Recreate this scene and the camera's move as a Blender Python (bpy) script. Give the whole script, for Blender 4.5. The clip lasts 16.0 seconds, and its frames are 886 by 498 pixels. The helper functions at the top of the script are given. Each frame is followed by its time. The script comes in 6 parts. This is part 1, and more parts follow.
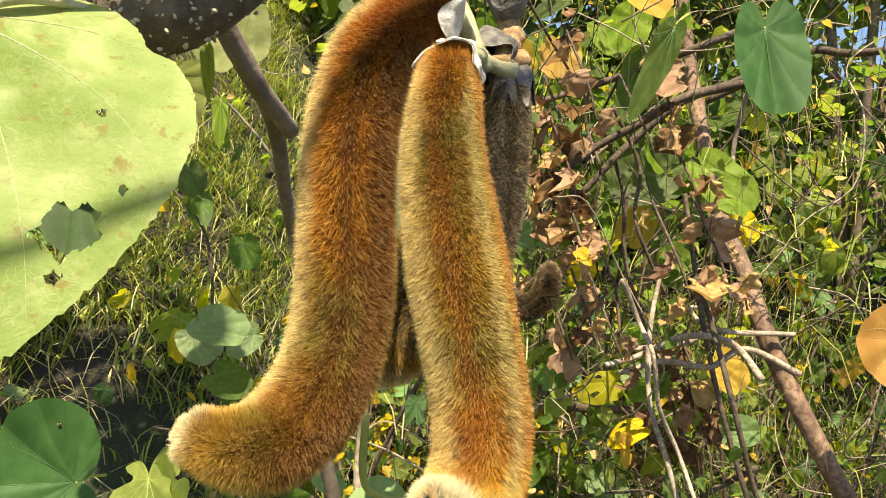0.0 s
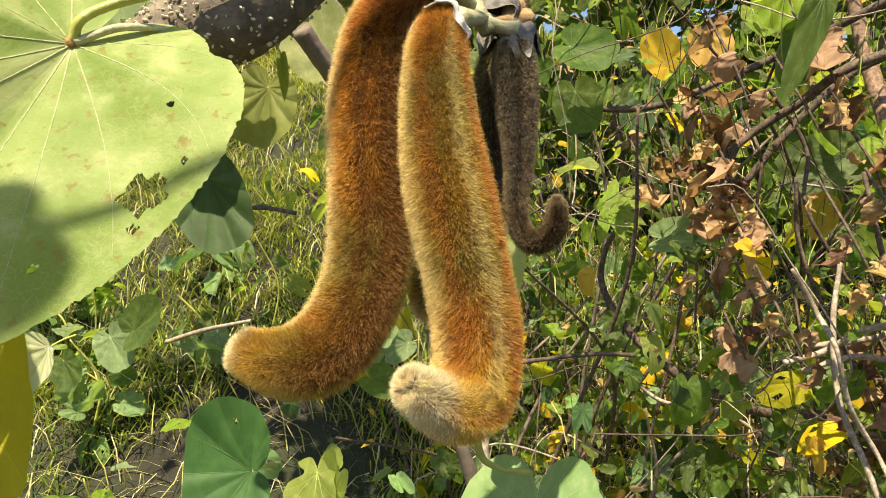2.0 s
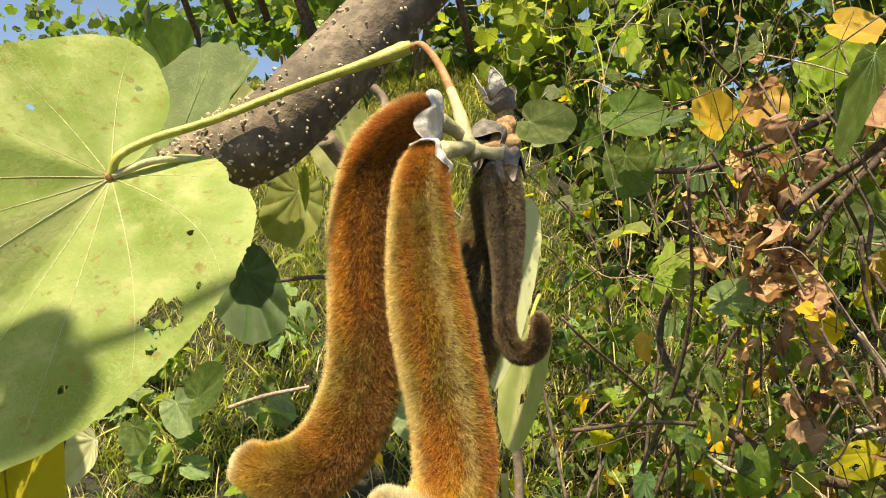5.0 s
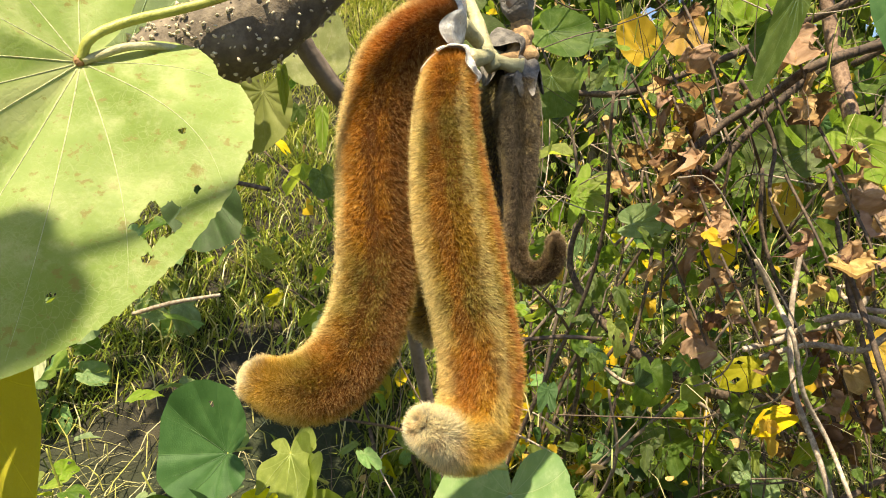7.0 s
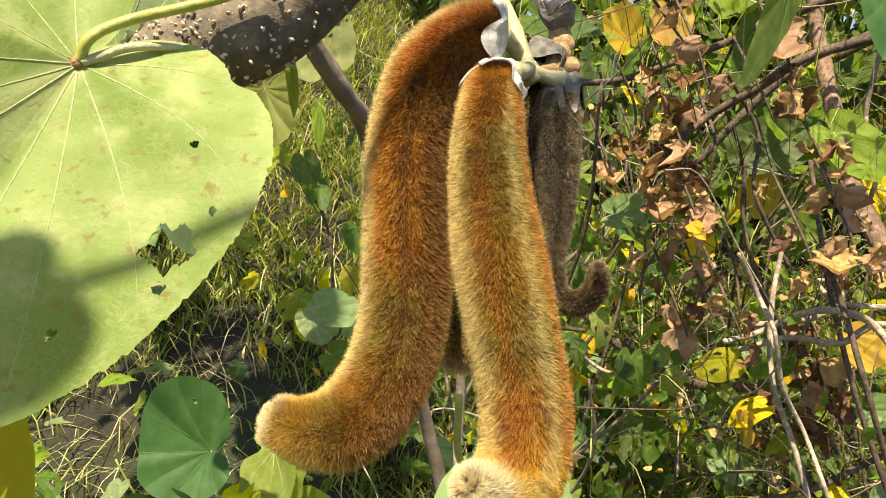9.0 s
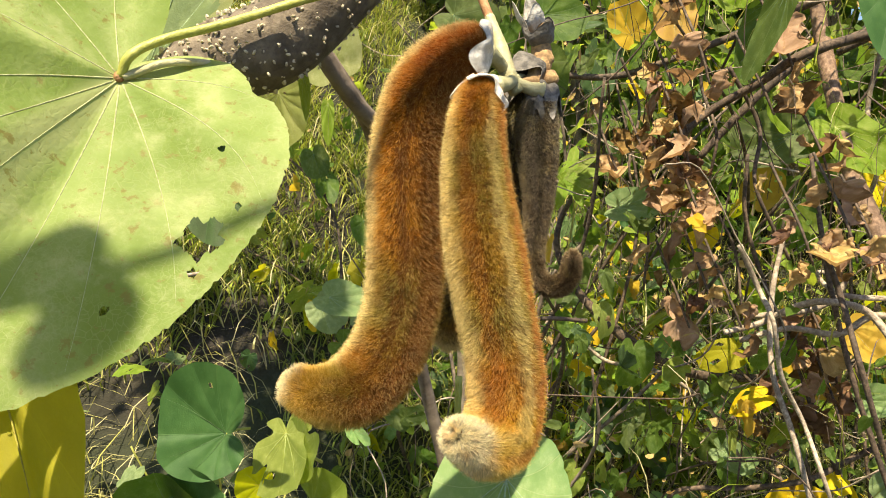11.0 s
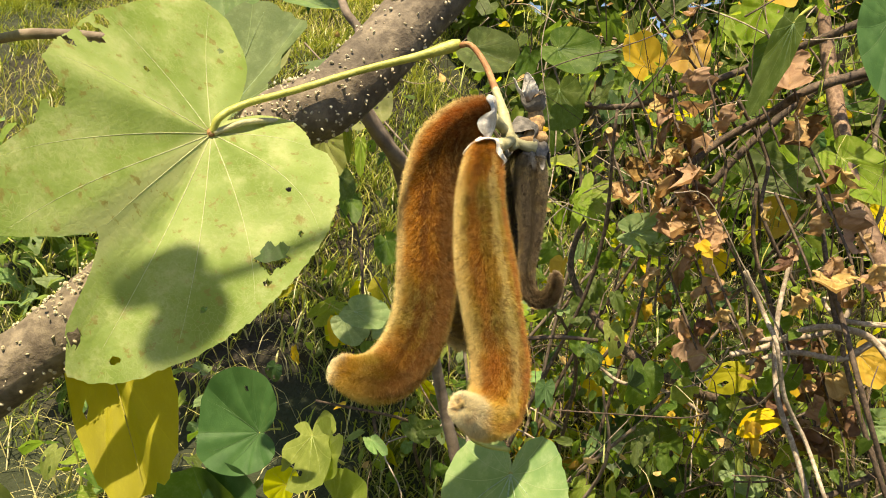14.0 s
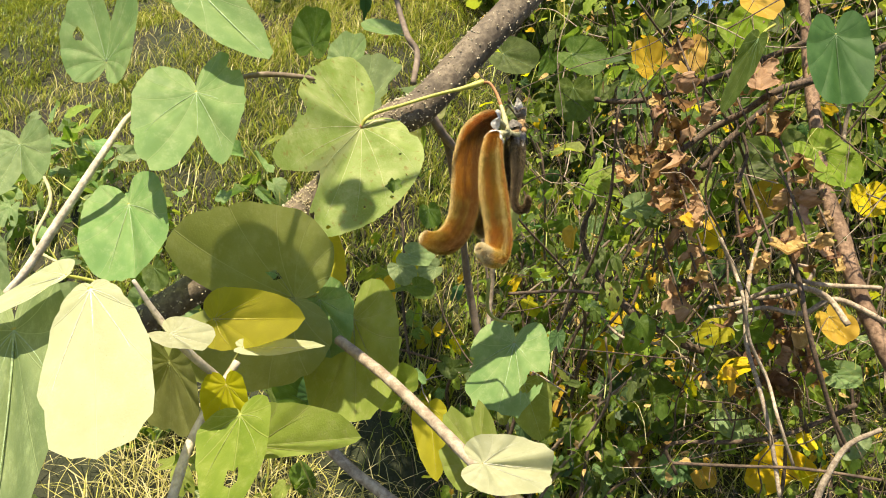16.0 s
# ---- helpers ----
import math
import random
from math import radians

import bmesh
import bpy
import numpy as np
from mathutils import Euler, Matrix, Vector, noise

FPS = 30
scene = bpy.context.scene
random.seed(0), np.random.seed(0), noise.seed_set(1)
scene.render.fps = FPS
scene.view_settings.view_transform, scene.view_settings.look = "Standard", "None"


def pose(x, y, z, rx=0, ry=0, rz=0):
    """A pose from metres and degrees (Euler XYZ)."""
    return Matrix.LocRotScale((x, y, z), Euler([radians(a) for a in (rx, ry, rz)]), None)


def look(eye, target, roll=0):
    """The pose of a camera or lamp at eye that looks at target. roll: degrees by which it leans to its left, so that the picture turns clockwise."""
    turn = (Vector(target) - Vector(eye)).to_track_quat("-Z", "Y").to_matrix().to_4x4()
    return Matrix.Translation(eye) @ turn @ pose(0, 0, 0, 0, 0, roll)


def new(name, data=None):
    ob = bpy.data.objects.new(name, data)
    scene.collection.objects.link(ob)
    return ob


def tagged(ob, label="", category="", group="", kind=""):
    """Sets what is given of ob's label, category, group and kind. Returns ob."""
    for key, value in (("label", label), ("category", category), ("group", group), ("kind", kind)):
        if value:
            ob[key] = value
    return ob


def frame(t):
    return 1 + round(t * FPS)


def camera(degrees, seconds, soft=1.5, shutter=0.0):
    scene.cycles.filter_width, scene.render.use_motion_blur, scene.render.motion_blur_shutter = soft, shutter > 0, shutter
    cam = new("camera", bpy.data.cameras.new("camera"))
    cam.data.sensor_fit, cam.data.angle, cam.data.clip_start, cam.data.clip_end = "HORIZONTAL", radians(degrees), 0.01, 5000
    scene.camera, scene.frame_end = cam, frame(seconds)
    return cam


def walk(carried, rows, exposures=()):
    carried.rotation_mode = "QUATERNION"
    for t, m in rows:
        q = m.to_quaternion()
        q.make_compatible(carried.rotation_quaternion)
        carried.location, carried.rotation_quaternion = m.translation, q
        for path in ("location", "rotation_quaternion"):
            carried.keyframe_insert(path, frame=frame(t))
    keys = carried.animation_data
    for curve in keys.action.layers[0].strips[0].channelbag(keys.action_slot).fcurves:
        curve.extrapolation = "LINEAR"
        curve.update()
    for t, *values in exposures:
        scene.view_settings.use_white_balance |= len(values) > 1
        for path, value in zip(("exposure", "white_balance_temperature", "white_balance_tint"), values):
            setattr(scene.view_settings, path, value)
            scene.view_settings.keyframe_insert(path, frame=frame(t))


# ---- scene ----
cam = camera(63.6, 16.0, soft=1.0)
PATH = [
    (0, (0.178, 0.224, 1.37), (-0.023, 2.212, 1.303), 5.6),
    (0.5, (0.177, 0.217, 1.37), (-0.067, 2.202, 1.33), 5.0),
    (1, (0.182, 0.212, 1.37), (-0.189, 2.176, 1.333), 4.1),
    (1.5, (0.186, 0.205, 1.364), (-0.364, 2.127, 1.327), 2.7),
    (2, (0.208, 0.216, 1.358), (-0.47, 2.097, 1.323), 0.8),
    (2.5, (0.22, 0.213, 1.357), (-0.626, 2.025, 1.377), -0.4),
    (3, (0.227, 0.223, 1.358), (-0.687, 1.998, 1.467), -1.4),
    (5.5, (0.222, 0.211, 1.37), (-0.559, 2.048, 1.483), 1.2),
    (6, (0.212, 0.213, 1.367), (-0.458, 2.097, 1.373), 1.5),
    (6.5, (0.21, 0.214, 1.372), (-0.391, 2.121, 1.309), 1.9),
    (7, (0.203, 0.209, 1.369), (-0.384, 2.117, 1.256), 2.5),
    (7.5, (0.194, 0.211, 1.366), (-0.346, 2.131, 1.215), 4.0),
    (8, (0.189, 0.22, 1.37), (-0.32, 2.148, 1.213), 4.0),
    (8.2, (0.182, 0.227, 1.374), (-0.327, 2.155, 1.212), 3.3),
    (10.3, (0.205, 0.193, 1.378), (-0.321, 2.117, 1.235), 4.0),
    (10.5, (0.2, 0.194, 1.379), (-0.327, 2.118, 1.243), 4.0),
    (11, (0.197, 0.199, 1.377), (-0.338, 2.117, 1.195), 3.4),
    (11.5, (0.195, 0.194, 1.379), (-0.346, 2.108, 1.166), 3.1),
    (12, (0.194, 0.189, 1.38), (-0.33, 2.102, 1.121), 3.3),
    (12.5, (0.195, 0.187, 1.381), (-0.319, 2.102, 1.12), 4.1),
    (13, (0.195, 0.183, 1.384), (-0.326, 2.104, 1.184), 4.7),
    (13.5, (0.202, 0.18, 1.381), (-0.348, 2.096, 1.216), 4.1),
    (14, (0.21, 0.159, 1.381), (-0.382, 2.065, 1.25), 4.4),
    (14.5, (0.224, 0.126, 1.381), (-0.349, 2.038, 1.259), 3.8),
    (15, (0.239, 0.079, 1.376), (-0.372, 1.978, 1.226), 4.2),
    (15.5, (0.254, 0.026, 1.377), (-0.351, 1.927, 1.236), 5.2),
    (16, (0.272, -0.03, 1.366), (-0.399, 1.846, 1.193), 5.2),
]
# the film's camera adapts its exposure and white balance on the way
ADAPTS = ((0, 1.44, 6350, 10), (1, 1.38, 6350, 10), (2.5, 1.38, 6500, 10), (3, 1.38, 7600, 10), (3.2, 1.38, 7600, 10), (5.3, 1.28, 6800, 10), (6, 1.24, 6700, 10), (7, 1.42, 6500, 10), (8, 1.40, 6400, 10),
          (10.5, 1.38, 6400, 10), (12.5, 1.32, 6400, 10), (13.5, 1.24, 6600, 10), (14, 1.26, 6900, 10), (15, 1.30, 6900, 10), (16, 1.24, 6400, 10))
walk(cam, [(t, look(eye, target, roll)) for t, eye, target, roll in PATH], ADAPTS)

# ---- daylight ----
SUN_FROM = Vector((0.0, -0.45, 0.893)).normalized()
world = bpy.data.worlds.new("sky")
scene.world = world
world.use_nodes = True
sky = world.node_tree.nodes.new("ShaderNodeTexSky")
sky.sky_type, sky.sun_disc = "NISHITA", False
sky.sun_elevation = math.asin(SUN_FROM.z)
sky.sun_rotation = math.atan2(SUN_FROM.x, SUN_FROM.y)
world.node_tree.nodes["Background"].inputs["Strength"].default_value = 0.075
world.node_tree.links.new(sky.outputs[0], world.node_tree.nodes["Background"].inputs["Color"])
sun = new("sun", bpy.data.lights.new("sun", "SUN"))
sun.data.energy, sun.data.angle, sun.data.color = 5.0, radians(0.5), (1.0, 0.86, 0.60)
sun.matrix_world = look(SUN_FROM * 10, (0, 0, 0))

# ---- materials ----


class Nodes:
    """A node tree under construction; every call adds a node and returns its first output."""

    def __init__(self, name):
        self.mat = bpy.data.materials.new(name)
        self.mat.use_nodes = True
        self.tree = self.mat.node_tree
        self.tree.nodes.clear()
        self.out = self.tree.nodes.new("ShaderNodeOutputMaterial")

    def add(self, kind, ins=(), operation="", data_type="", blend_type="", interpolation_type="", feature="", uv_map=""):
        n = self.tree.nodes.new("ShaderNode" + kind)
        if operation:
            n.operation = operation
        if data_type:
            n.data_type, n.blend_type = data_type, blend_type
        if interpolation_type:
            n.interpolation_type = interpolation_type
        if feature:
            n.feature = feature
        if uv_map:
            n.uv_map = uv_map
        for key, value in dict(ins).items():
            if isinstance(value, bpy.types.NodeSocket):
                self.tree.links.new(value, n.inputs[key])
            else:
                n.inputs[key].default_value = value
        return n

    def math(self, op, a, b=0.0, c=0.0):
        return self.add("Math", {0: a, 1: b, 2: c}, operation=op).outputs[0]

    def ramp(self, fac, *stops):
        n = self.add("ValToRGB", {"Fac": fac})
        while len(n.color_ramp.elements) < len(stops):
            n.color_ramp.elements.new(0.5)
        for e, (at, col) in zip(n.color_ramp.elements, stops):
            e.position, e.color = at, (*col, 1)
        return n.outputs[0]

    def noise(self, vec, scale, detail=3.0, rough=0.55):
        return self.add("TexNoise", {"Vector": vec, "Scale": scale, "Detail": detail, "Roughness": rough}).outputs[0]

    def mix(self, fac, a, b, blend="MIX"):
        n = self.add("Mix", {0: fac, 6: a, 7: b}, data_type="RGBA", blend_type=blend)
        return n.outputs[2]

    def step(self, value, low, high):
        return self.add("MapRange", {0: value, 1: low, 2: high, 3: 0.0, 4: 1.0}, interpolation_type="SMOOTHSTEP").outputs[0]

    def bump(self, height, strength, distance):
        return self.add("Bump", {"Height": height, "Strength": strength, "Distance": distance}).outputs[0]

    def surface(self, colour, rough=0.6, normal=None, thin=0.0, thin_colour=None, spec=0.5):
        ins = {"Base Color": colour, "Roughness": rough, "Specular IOR Level": spec}
        if normal is not None:
            ins["Normal"] = normal
        shader = self.add("BsdfPrincipled", ins).outputs[0]
        if thin:
            t = self.add("BsdfTranslucent", {"Color": thin_colour if thin_colour is not None else colour}).outputs[0]
            shader = self.add("MixShader", {0: thin, 1: shader, 2: t}).outputs[0]
        self.tree.links.new(shader, self.out.inputs[0])
        return self.mat


def rgba(c):
    return (*c, 1.0)


def leaf_material(name, dark, light, vein, glow, thin=0.4, veins=7.0, rough=0.5, specks=0.55, speck_colour=(0.16, 0.13, 0.03), net_scale=48.0, net_show=0.10):
    """A leaf blade: mottled, with veins that radiate from its base, a finer net between them, and brown specks."""
    n = Nodes(name)
    uv = n.add("UVMap").outputs[0]
    rnd = n.add("ObjectInfo").outputs["Random"]
    sep = n.add("SeparateXYZ", {0: uv})
    theta = n.math("ARCTAN2", sep.outputs[0], sep.outputs[1])
    rad = n.math("SQRT", n.math("ADD", n.math("MULTIPLY", sep.outputs[0], sep.outputs[0]), n.math("MULTIPLY", sep.outputs[1], sep.outputs[1])))
    bend = n.math("MULTIPLY", theta, n.math("SUBTRACT", 1.12, n.math("MULTIPLY", rad, 0.28)))
    wave = n.math("ABSOLUTE", n.math("SINE", n.math("MULTIPLY", bend, veins * 0.5)))
    line = n.step(n.math("MULTIPLY", wave, rad), 0.034, 0.004)
    warp = n.add("VectorMath", {0: uv, 1: n.add("VectorMath", {0: n.add("TexNoise", {"Vector": uv, "Scale": 9.0}).outputs[1], 1: (0.09, 0.09, 0.0)}, operation="MULTIPLY").outputs[0]}, operation="ADD").outputs[0]
    net = n.add("TexVoronoi", {"Vector": warp, "Scale": net_scale}, feature="DISTANCE_TO_EDGE").outputs[0]
    fine = n.math("MULTIPLY", n.step(net, 0.07, 0.0), n.step(n.noise(uv, 7.0, 3.0), 0.36, 0.56))
    patch = n.noise(uv, 2.6, 4.0)
    grain = n.noise(uv, 60.0, 2.0)
    shift = n.add("HueSaturation", {"Hue": n.math("MULTIPLY_ADD", rnd, 0.05, 0.475), "Saturation": n.math("MULTIPLY_ADD", rnd, 0.3, 0.85), "Value": n.math("MULTIPLY_ADD", rnd, 0.5, 0.75), "Color": n.mix(n.step(patch, 0.32, 0.68), rgba(dark), rgba(light))}).outputs[0]
    col = n.mix(n.math("MULTIPLY", fine, net_show), shift, rgba(vein))
    col = n.mix(n.math("MULTIPLY", line, 0.75), col, rgba(vein))
    spot = n.step(n.noise(uv, 17.0, 5.0, 0.7), 1.0 - specks * 0.6, 1.0 - specks * 0.6 + 0.05)
    col = n.mix(n.math("MULTIPLY", spot, 0.8), col, rgba(speck_colour))
    col = n.mix(n.math("MULTIPLY", grain, 0.12), col, rgba(dark))
    bloom = n.math("MULTIPLY", n.step(n.noise(uv, 5.5, 8.0, 0.8), 0.46, 0.68), 0.7)
    col = n.mix(bloom, col, rgba(vein))
    dots = n.step(n.add("TexVoronoi", {"Vector": uv, "Scale": 44.0}).outputs[0], 0.13, 0.06)
    col = n.mix(n.math("MULTIPLY", n.math("MULTIPLY", dots, n.step(n.noise(uv, 4.0, 2.0), 0.42, 0.60)), 0.85), col, rgba(speck_colour))
    tcol = n.mix(0.68, col, rgba(glow))
    height = n.math("ADD", n.math("MULTIPLY_ADD", n.math("MULTIPLY", wave, rad), 5.0, line), n.math("MULTIPLY", fine, 0.10))
    nor = n.bump(n.math("ADD", height, n.math("MULTIPLY", grain, 0.6)), 0.5, 0.0006)
    return n.surface(col, n.math("MULTIPLY_ADD", grain, 0.2, rough), nor, thin, tcol, 0.2)


LEAF_PALE = leaf_material("leaf_pale_green", (0.26, 0.31, 0.10), (0.40, 0.43, 0.18), (0.58, 0.58, 0.30), (0.46, 0.50, 0.07), 0.50, 1.0, 0.5, 0.60, (0.24, 0.15, 0.05), 44.0, 0.25)
LEAF_LARGE = leaf_material("leaf_large_pale", (0.195, 0.260, 0.065), (0.36, 0.42, 0.16), (0.54, 0.57, 0.26), (0.46, 0.50, 0.07), 0.50, 1.0, 0.5, 0.70, (0.26, 0.19, 0.06), 60.0, 0.32)
LEAF_TEAL = leaf_material("leaf_grey_green", (0.14, 0.235, 0.085), (0.23, 0.325, 0.13), (0.36, 0.44, 0.21), (0.38, 0.50, 0.08), 0.46, 14.0, 0.42, 0.45)
LEAF_OLIVE = leaf_material("leaf_olive", (0.17, 0.20, 0.05), (0.26, 0.29, 0.09), (0.36, 0.37, 0.14), (0.46, 0.46, 0.03), 0.52, 14.0, 0.5, 0.5)
LEAF_GREEN = leaf_material("leaf_green", (0.040, 0.070, 0.013), (0.092, 0.130, 0.026), (0.19, 0.26, 0.08), (0.28, 0.45, 0.03), 0.48, 10.0, 0.4, 0.42)
LEAF_DEEP = leaf_material("leaf_deep_green", (0.036, 0.070, 0.022), (0.060, 0.105, 0.036), (0.070, 0.14, 0.042), (0.12, 0.22, 0.03), 0.25, 14.0, 0.42, 0.40)
LEAF_LIME = leaf_material("leaf_lime", (0.14, 0.21, 0.028), (0.23, 0.30, 0.05), (0.38, 0.42, 0.12), (0.55, 0.65, 0.04), 0.52, 10.0, 0.5, 0.45)
LEAF_YELLOW = leaf_material("leaf_yellow", (0.50, 0.31, 0.015), (0.62, 0.44, 0.03), (0.55, 0.36, 0.05), (0.85, 0.60, 0.02), 0.45, 10.0, 0.5, 0.55, (0.2, 0.08, 0.01))
LEAF_MUSTARD = leaf_material("leaf_mustard", (0.32, 0.305, 0.006), (0.45, 0.43, 0.011), (0.46, 0.43, 0.03), (0.86, 0.80, 0.01), 0.60, 14.0, 0.5, 0.5, (0.12, 0.07, 0.01))
LEAF_DRY = leaf_material("leaf_dry_brown", (0.28, 0.17, 0.08), (0.60, 0.41, 0.23), (0.32, 0.20, 0.10), (0.55, 0.31, 0.12), 0.3, 10.0, 0.75, 0.5, (0.1, 0.045, 0.02))
LEAF_AMBER = leaf_material("leaf_amber", (0.34, 0.18, 0.018), (0.46, 0.28, 0.035), (0.30, 0.15, 0.03), (0.62, 0.34, 0.03), 0.35, 10.0, 0.6, 0.55, (0.14, 0.06, 0.01))
LEAF_HUSK = leaf_material("leaf_dead_dark_brown", (0.10, 0.055, 0.028), (0.26, 0.15, 0.075), (0.16, 0.09, 0.045), (0.30, 0.15, 0.06), 0.25, 10.0, 0.75, 0.5, (0.05, 0.025, 0.012))
LEAF_CREAM = leaf_material("leaf_bleached", (0.42, 0.44, 0.26), (0.52, 0.53, 0.33), (0.55, 0.56, 0.38), (0.7, 0.72, 0.34), 0.45, 14.0, 0.6, 0.35)


def bark_material(name, dark, light, scale=180.0, rough=0.8):
    n = Nodes(name)
    obj = n.add("TexCoord").outputs["Object"]
    a = n.noise(obj, scale, 5.0, 0.65)
    b = n.noise(obj, scale * 0.13, 3.0)
    col = n.mix(n.step(a, 0.35, 0.7), rgba(dark), rgba(light))
    col = n.mix(n.math("MULTIPLY", n.step(b, 0.42, 0.62), 0.5), col, rgba([0.5 * v for v in dark]))
    return n.surface(col, rough, n.bump(n.math("ADD", a, b), 0.7, 0.0012))


BARK = bark_material("bark_brown", (0.090, 0.068, 0.047), (0.22, 0.175, 0.122), 260.0)
TWIG_PALE = bark_material("twig_bleached", (0.40, 0.34, 0.25), (0.66, 0.58, 0.46), 300.0)
LENTICEL = bark_material("cork_wart", (0.44, 0.37, 0.25), (0.64, 0.56, 0.41), 600.0)
TWIG = bark_material("twig_grey_brown", (0.13, 0.095, 0.07), (0.27, 0.21, 0.16), 120.0)
VINE = bark_material("vine_dark_brown", (0.045, 0.030, 0.020), (0.17, 0.115, 0.075), 220.0)
VINE_PALE = bark_material("vine_bleached", (0.22, 0.165, 0.115), (0.50, 0.42, 0.32), 220.0)
STEM_RED = bark_material("stem_reddish_brown", (0.12, 0.068, 0.040), (0.33, 0.215, 0.14), 150.0)
PETIOLE = bark_material("petiole_yellow_green", (0.30, 0.31, 0.05), (0.45, 0.44, 0.10), 150.0, 0.5)
PEDUNCLE = bark_material("stalk_rust", (0.28, 0.12, 0.045), (0.44, 0.25, 0.11), 300.0, 0.7)
STALK_PALE = bark_material("stalk_pale_green", (0.36, 0.33, 0.16), (0.52, 0.49, 0.30), 300.0, 0.6)
CALYX = bark_material("calyx_grey", (0.46, 0.425, 0.37), (0.82, 0.775, 0.70), 500.0, 0.8)
CALYX_DARK = bark_material("calyx_dark_grey", (0.09, 0.080, 0.070), (0.30, 0.27, 0.235), 500.0, 0.8)


def fuzz_material(name, stops, stripes=(), thin=0.52, root=0.30, pale=0.70):
    """Bristly felt: colour zones along the pod, lengthwise stripes (place round the pod, half width, colour, share),
    some painting rim light or shade, blotches, roots darkened like self-shadow, paler glinting tips.
    """
    n = Nodes(name)
    uv = n.add("UVMap", uv_map="pod").outputs[0]
    tip = n.add("SeparateXYZ", {0: n.add("UVMap", uv_map="hair").outputs[0]})
    obj = n.add("TexCoord").outputs["Object"]
    sep = n.add("SeparateXYZ", {0: uv})
    big = n.noise(obj, 130.0, 4.0, 0.6)
    along = n.math("ADD", sep.outputs[1], n.math("MULTIPLY_ADD", big, 0.24, -0.12))
    col = n.ramp(along, *stops)
    patch = n.noise(obj, 190.0, 3.0, 0.6)
    col = n.mix(n.math("MULTIPLY", n.step(patch, 0.54, 0.68), 0.4), col, n.mix(1.0, col, rgba((0.62, 0.36, 0.25)), "MULTIPLY"))
    col = n.mix(n.math("MULTIPLY", n.step(patch, 0.46, 0.34), 0.45), col, n.mix(0.5, col, rgba((1.0, 0.80, 0.34))))
    wob = n.math("MULTIPLY_ADD", n.noise(obj, 200.0, 2.0), 0.10, -0.05)
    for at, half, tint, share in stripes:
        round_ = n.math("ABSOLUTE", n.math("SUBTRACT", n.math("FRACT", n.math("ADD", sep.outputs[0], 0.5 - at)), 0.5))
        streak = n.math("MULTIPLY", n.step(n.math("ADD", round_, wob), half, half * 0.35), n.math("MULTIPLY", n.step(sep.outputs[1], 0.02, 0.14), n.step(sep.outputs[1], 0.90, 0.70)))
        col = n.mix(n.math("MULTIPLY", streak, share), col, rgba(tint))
    blot = n.step(n.noise(obj, 300.0, 4.0, 0.7), 0.48, 0.66)
    col = n.mix(n.math("MULTIPLY", n.math("MULTIPLY", blot, 0.7), n.step(sep.outputs[1], 0.85, 0.65)), col, n.mix(1.0, col, rgba((0.42, 0.30, 0.2)), "MULTIPLY"))
    # self-shadow between bristles painted as darker roots, sun glints as paler tips
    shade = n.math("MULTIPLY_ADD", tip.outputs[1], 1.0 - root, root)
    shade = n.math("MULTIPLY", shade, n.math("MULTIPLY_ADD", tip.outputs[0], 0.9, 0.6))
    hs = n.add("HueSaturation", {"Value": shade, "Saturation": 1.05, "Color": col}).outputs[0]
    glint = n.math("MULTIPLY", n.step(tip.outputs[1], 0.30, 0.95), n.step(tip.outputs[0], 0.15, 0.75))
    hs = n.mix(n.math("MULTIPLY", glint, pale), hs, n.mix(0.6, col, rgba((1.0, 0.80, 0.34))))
    return n.surface(hs, 0.55, None, thin, hs, 0.3)


RUST, OCHRE, OLIVE, GOLD, CREAM = (0.56, 0.15, 0.008), (0.68, 0.30, 0.016), (0.34, 0.26, 0.045), (0.88, 0.53, 0.04), (0.98, 0.90, 0.66)
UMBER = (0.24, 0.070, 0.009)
# stripe 0.985 paints the lit rim, stripe 0.60 the front pod's shade
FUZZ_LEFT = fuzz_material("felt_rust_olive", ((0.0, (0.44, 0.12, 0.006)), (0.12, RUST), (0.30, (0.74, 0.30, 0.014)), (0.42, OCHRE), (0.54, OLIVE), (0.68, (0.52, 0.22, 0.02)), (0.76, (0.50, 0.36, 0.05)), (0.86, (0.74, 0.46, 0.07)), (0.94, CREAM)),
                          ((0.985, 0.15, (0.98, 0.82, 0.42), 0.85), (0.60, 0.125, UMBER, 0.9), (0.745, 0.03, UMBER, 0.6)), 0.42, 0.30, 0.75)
# stripe 0.985 paints the lit rim on the left flank
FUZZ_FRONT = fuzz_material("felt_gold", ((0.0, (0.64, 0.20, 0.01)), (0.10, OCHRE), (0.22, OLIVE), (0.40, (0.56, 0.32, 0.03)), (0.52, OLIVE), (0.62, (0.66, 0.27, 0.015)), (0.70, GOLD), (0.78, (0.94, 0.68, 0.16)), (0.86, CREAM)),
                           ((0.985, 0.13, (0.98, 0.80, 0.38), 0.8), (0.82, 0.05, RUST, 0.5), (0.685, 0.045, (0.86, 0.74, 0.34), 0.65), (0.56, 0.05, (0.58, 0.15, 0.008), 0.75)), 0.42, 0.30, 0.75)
FUZZ_DARK = fuzz_material("felt_dark_grey", ((0.0, (0.20, 0.17, 0.13)), (0.5, (0.20, 0.145, 0.10)), (0.85, (0.17, 0.11, 0.07)), (1.0, (0.36, 0.27, 0.18))), ((0.70, 0.05, (0.07, 0.055, 0.04), 0.7),), 0.3, 0.4, 0.35)
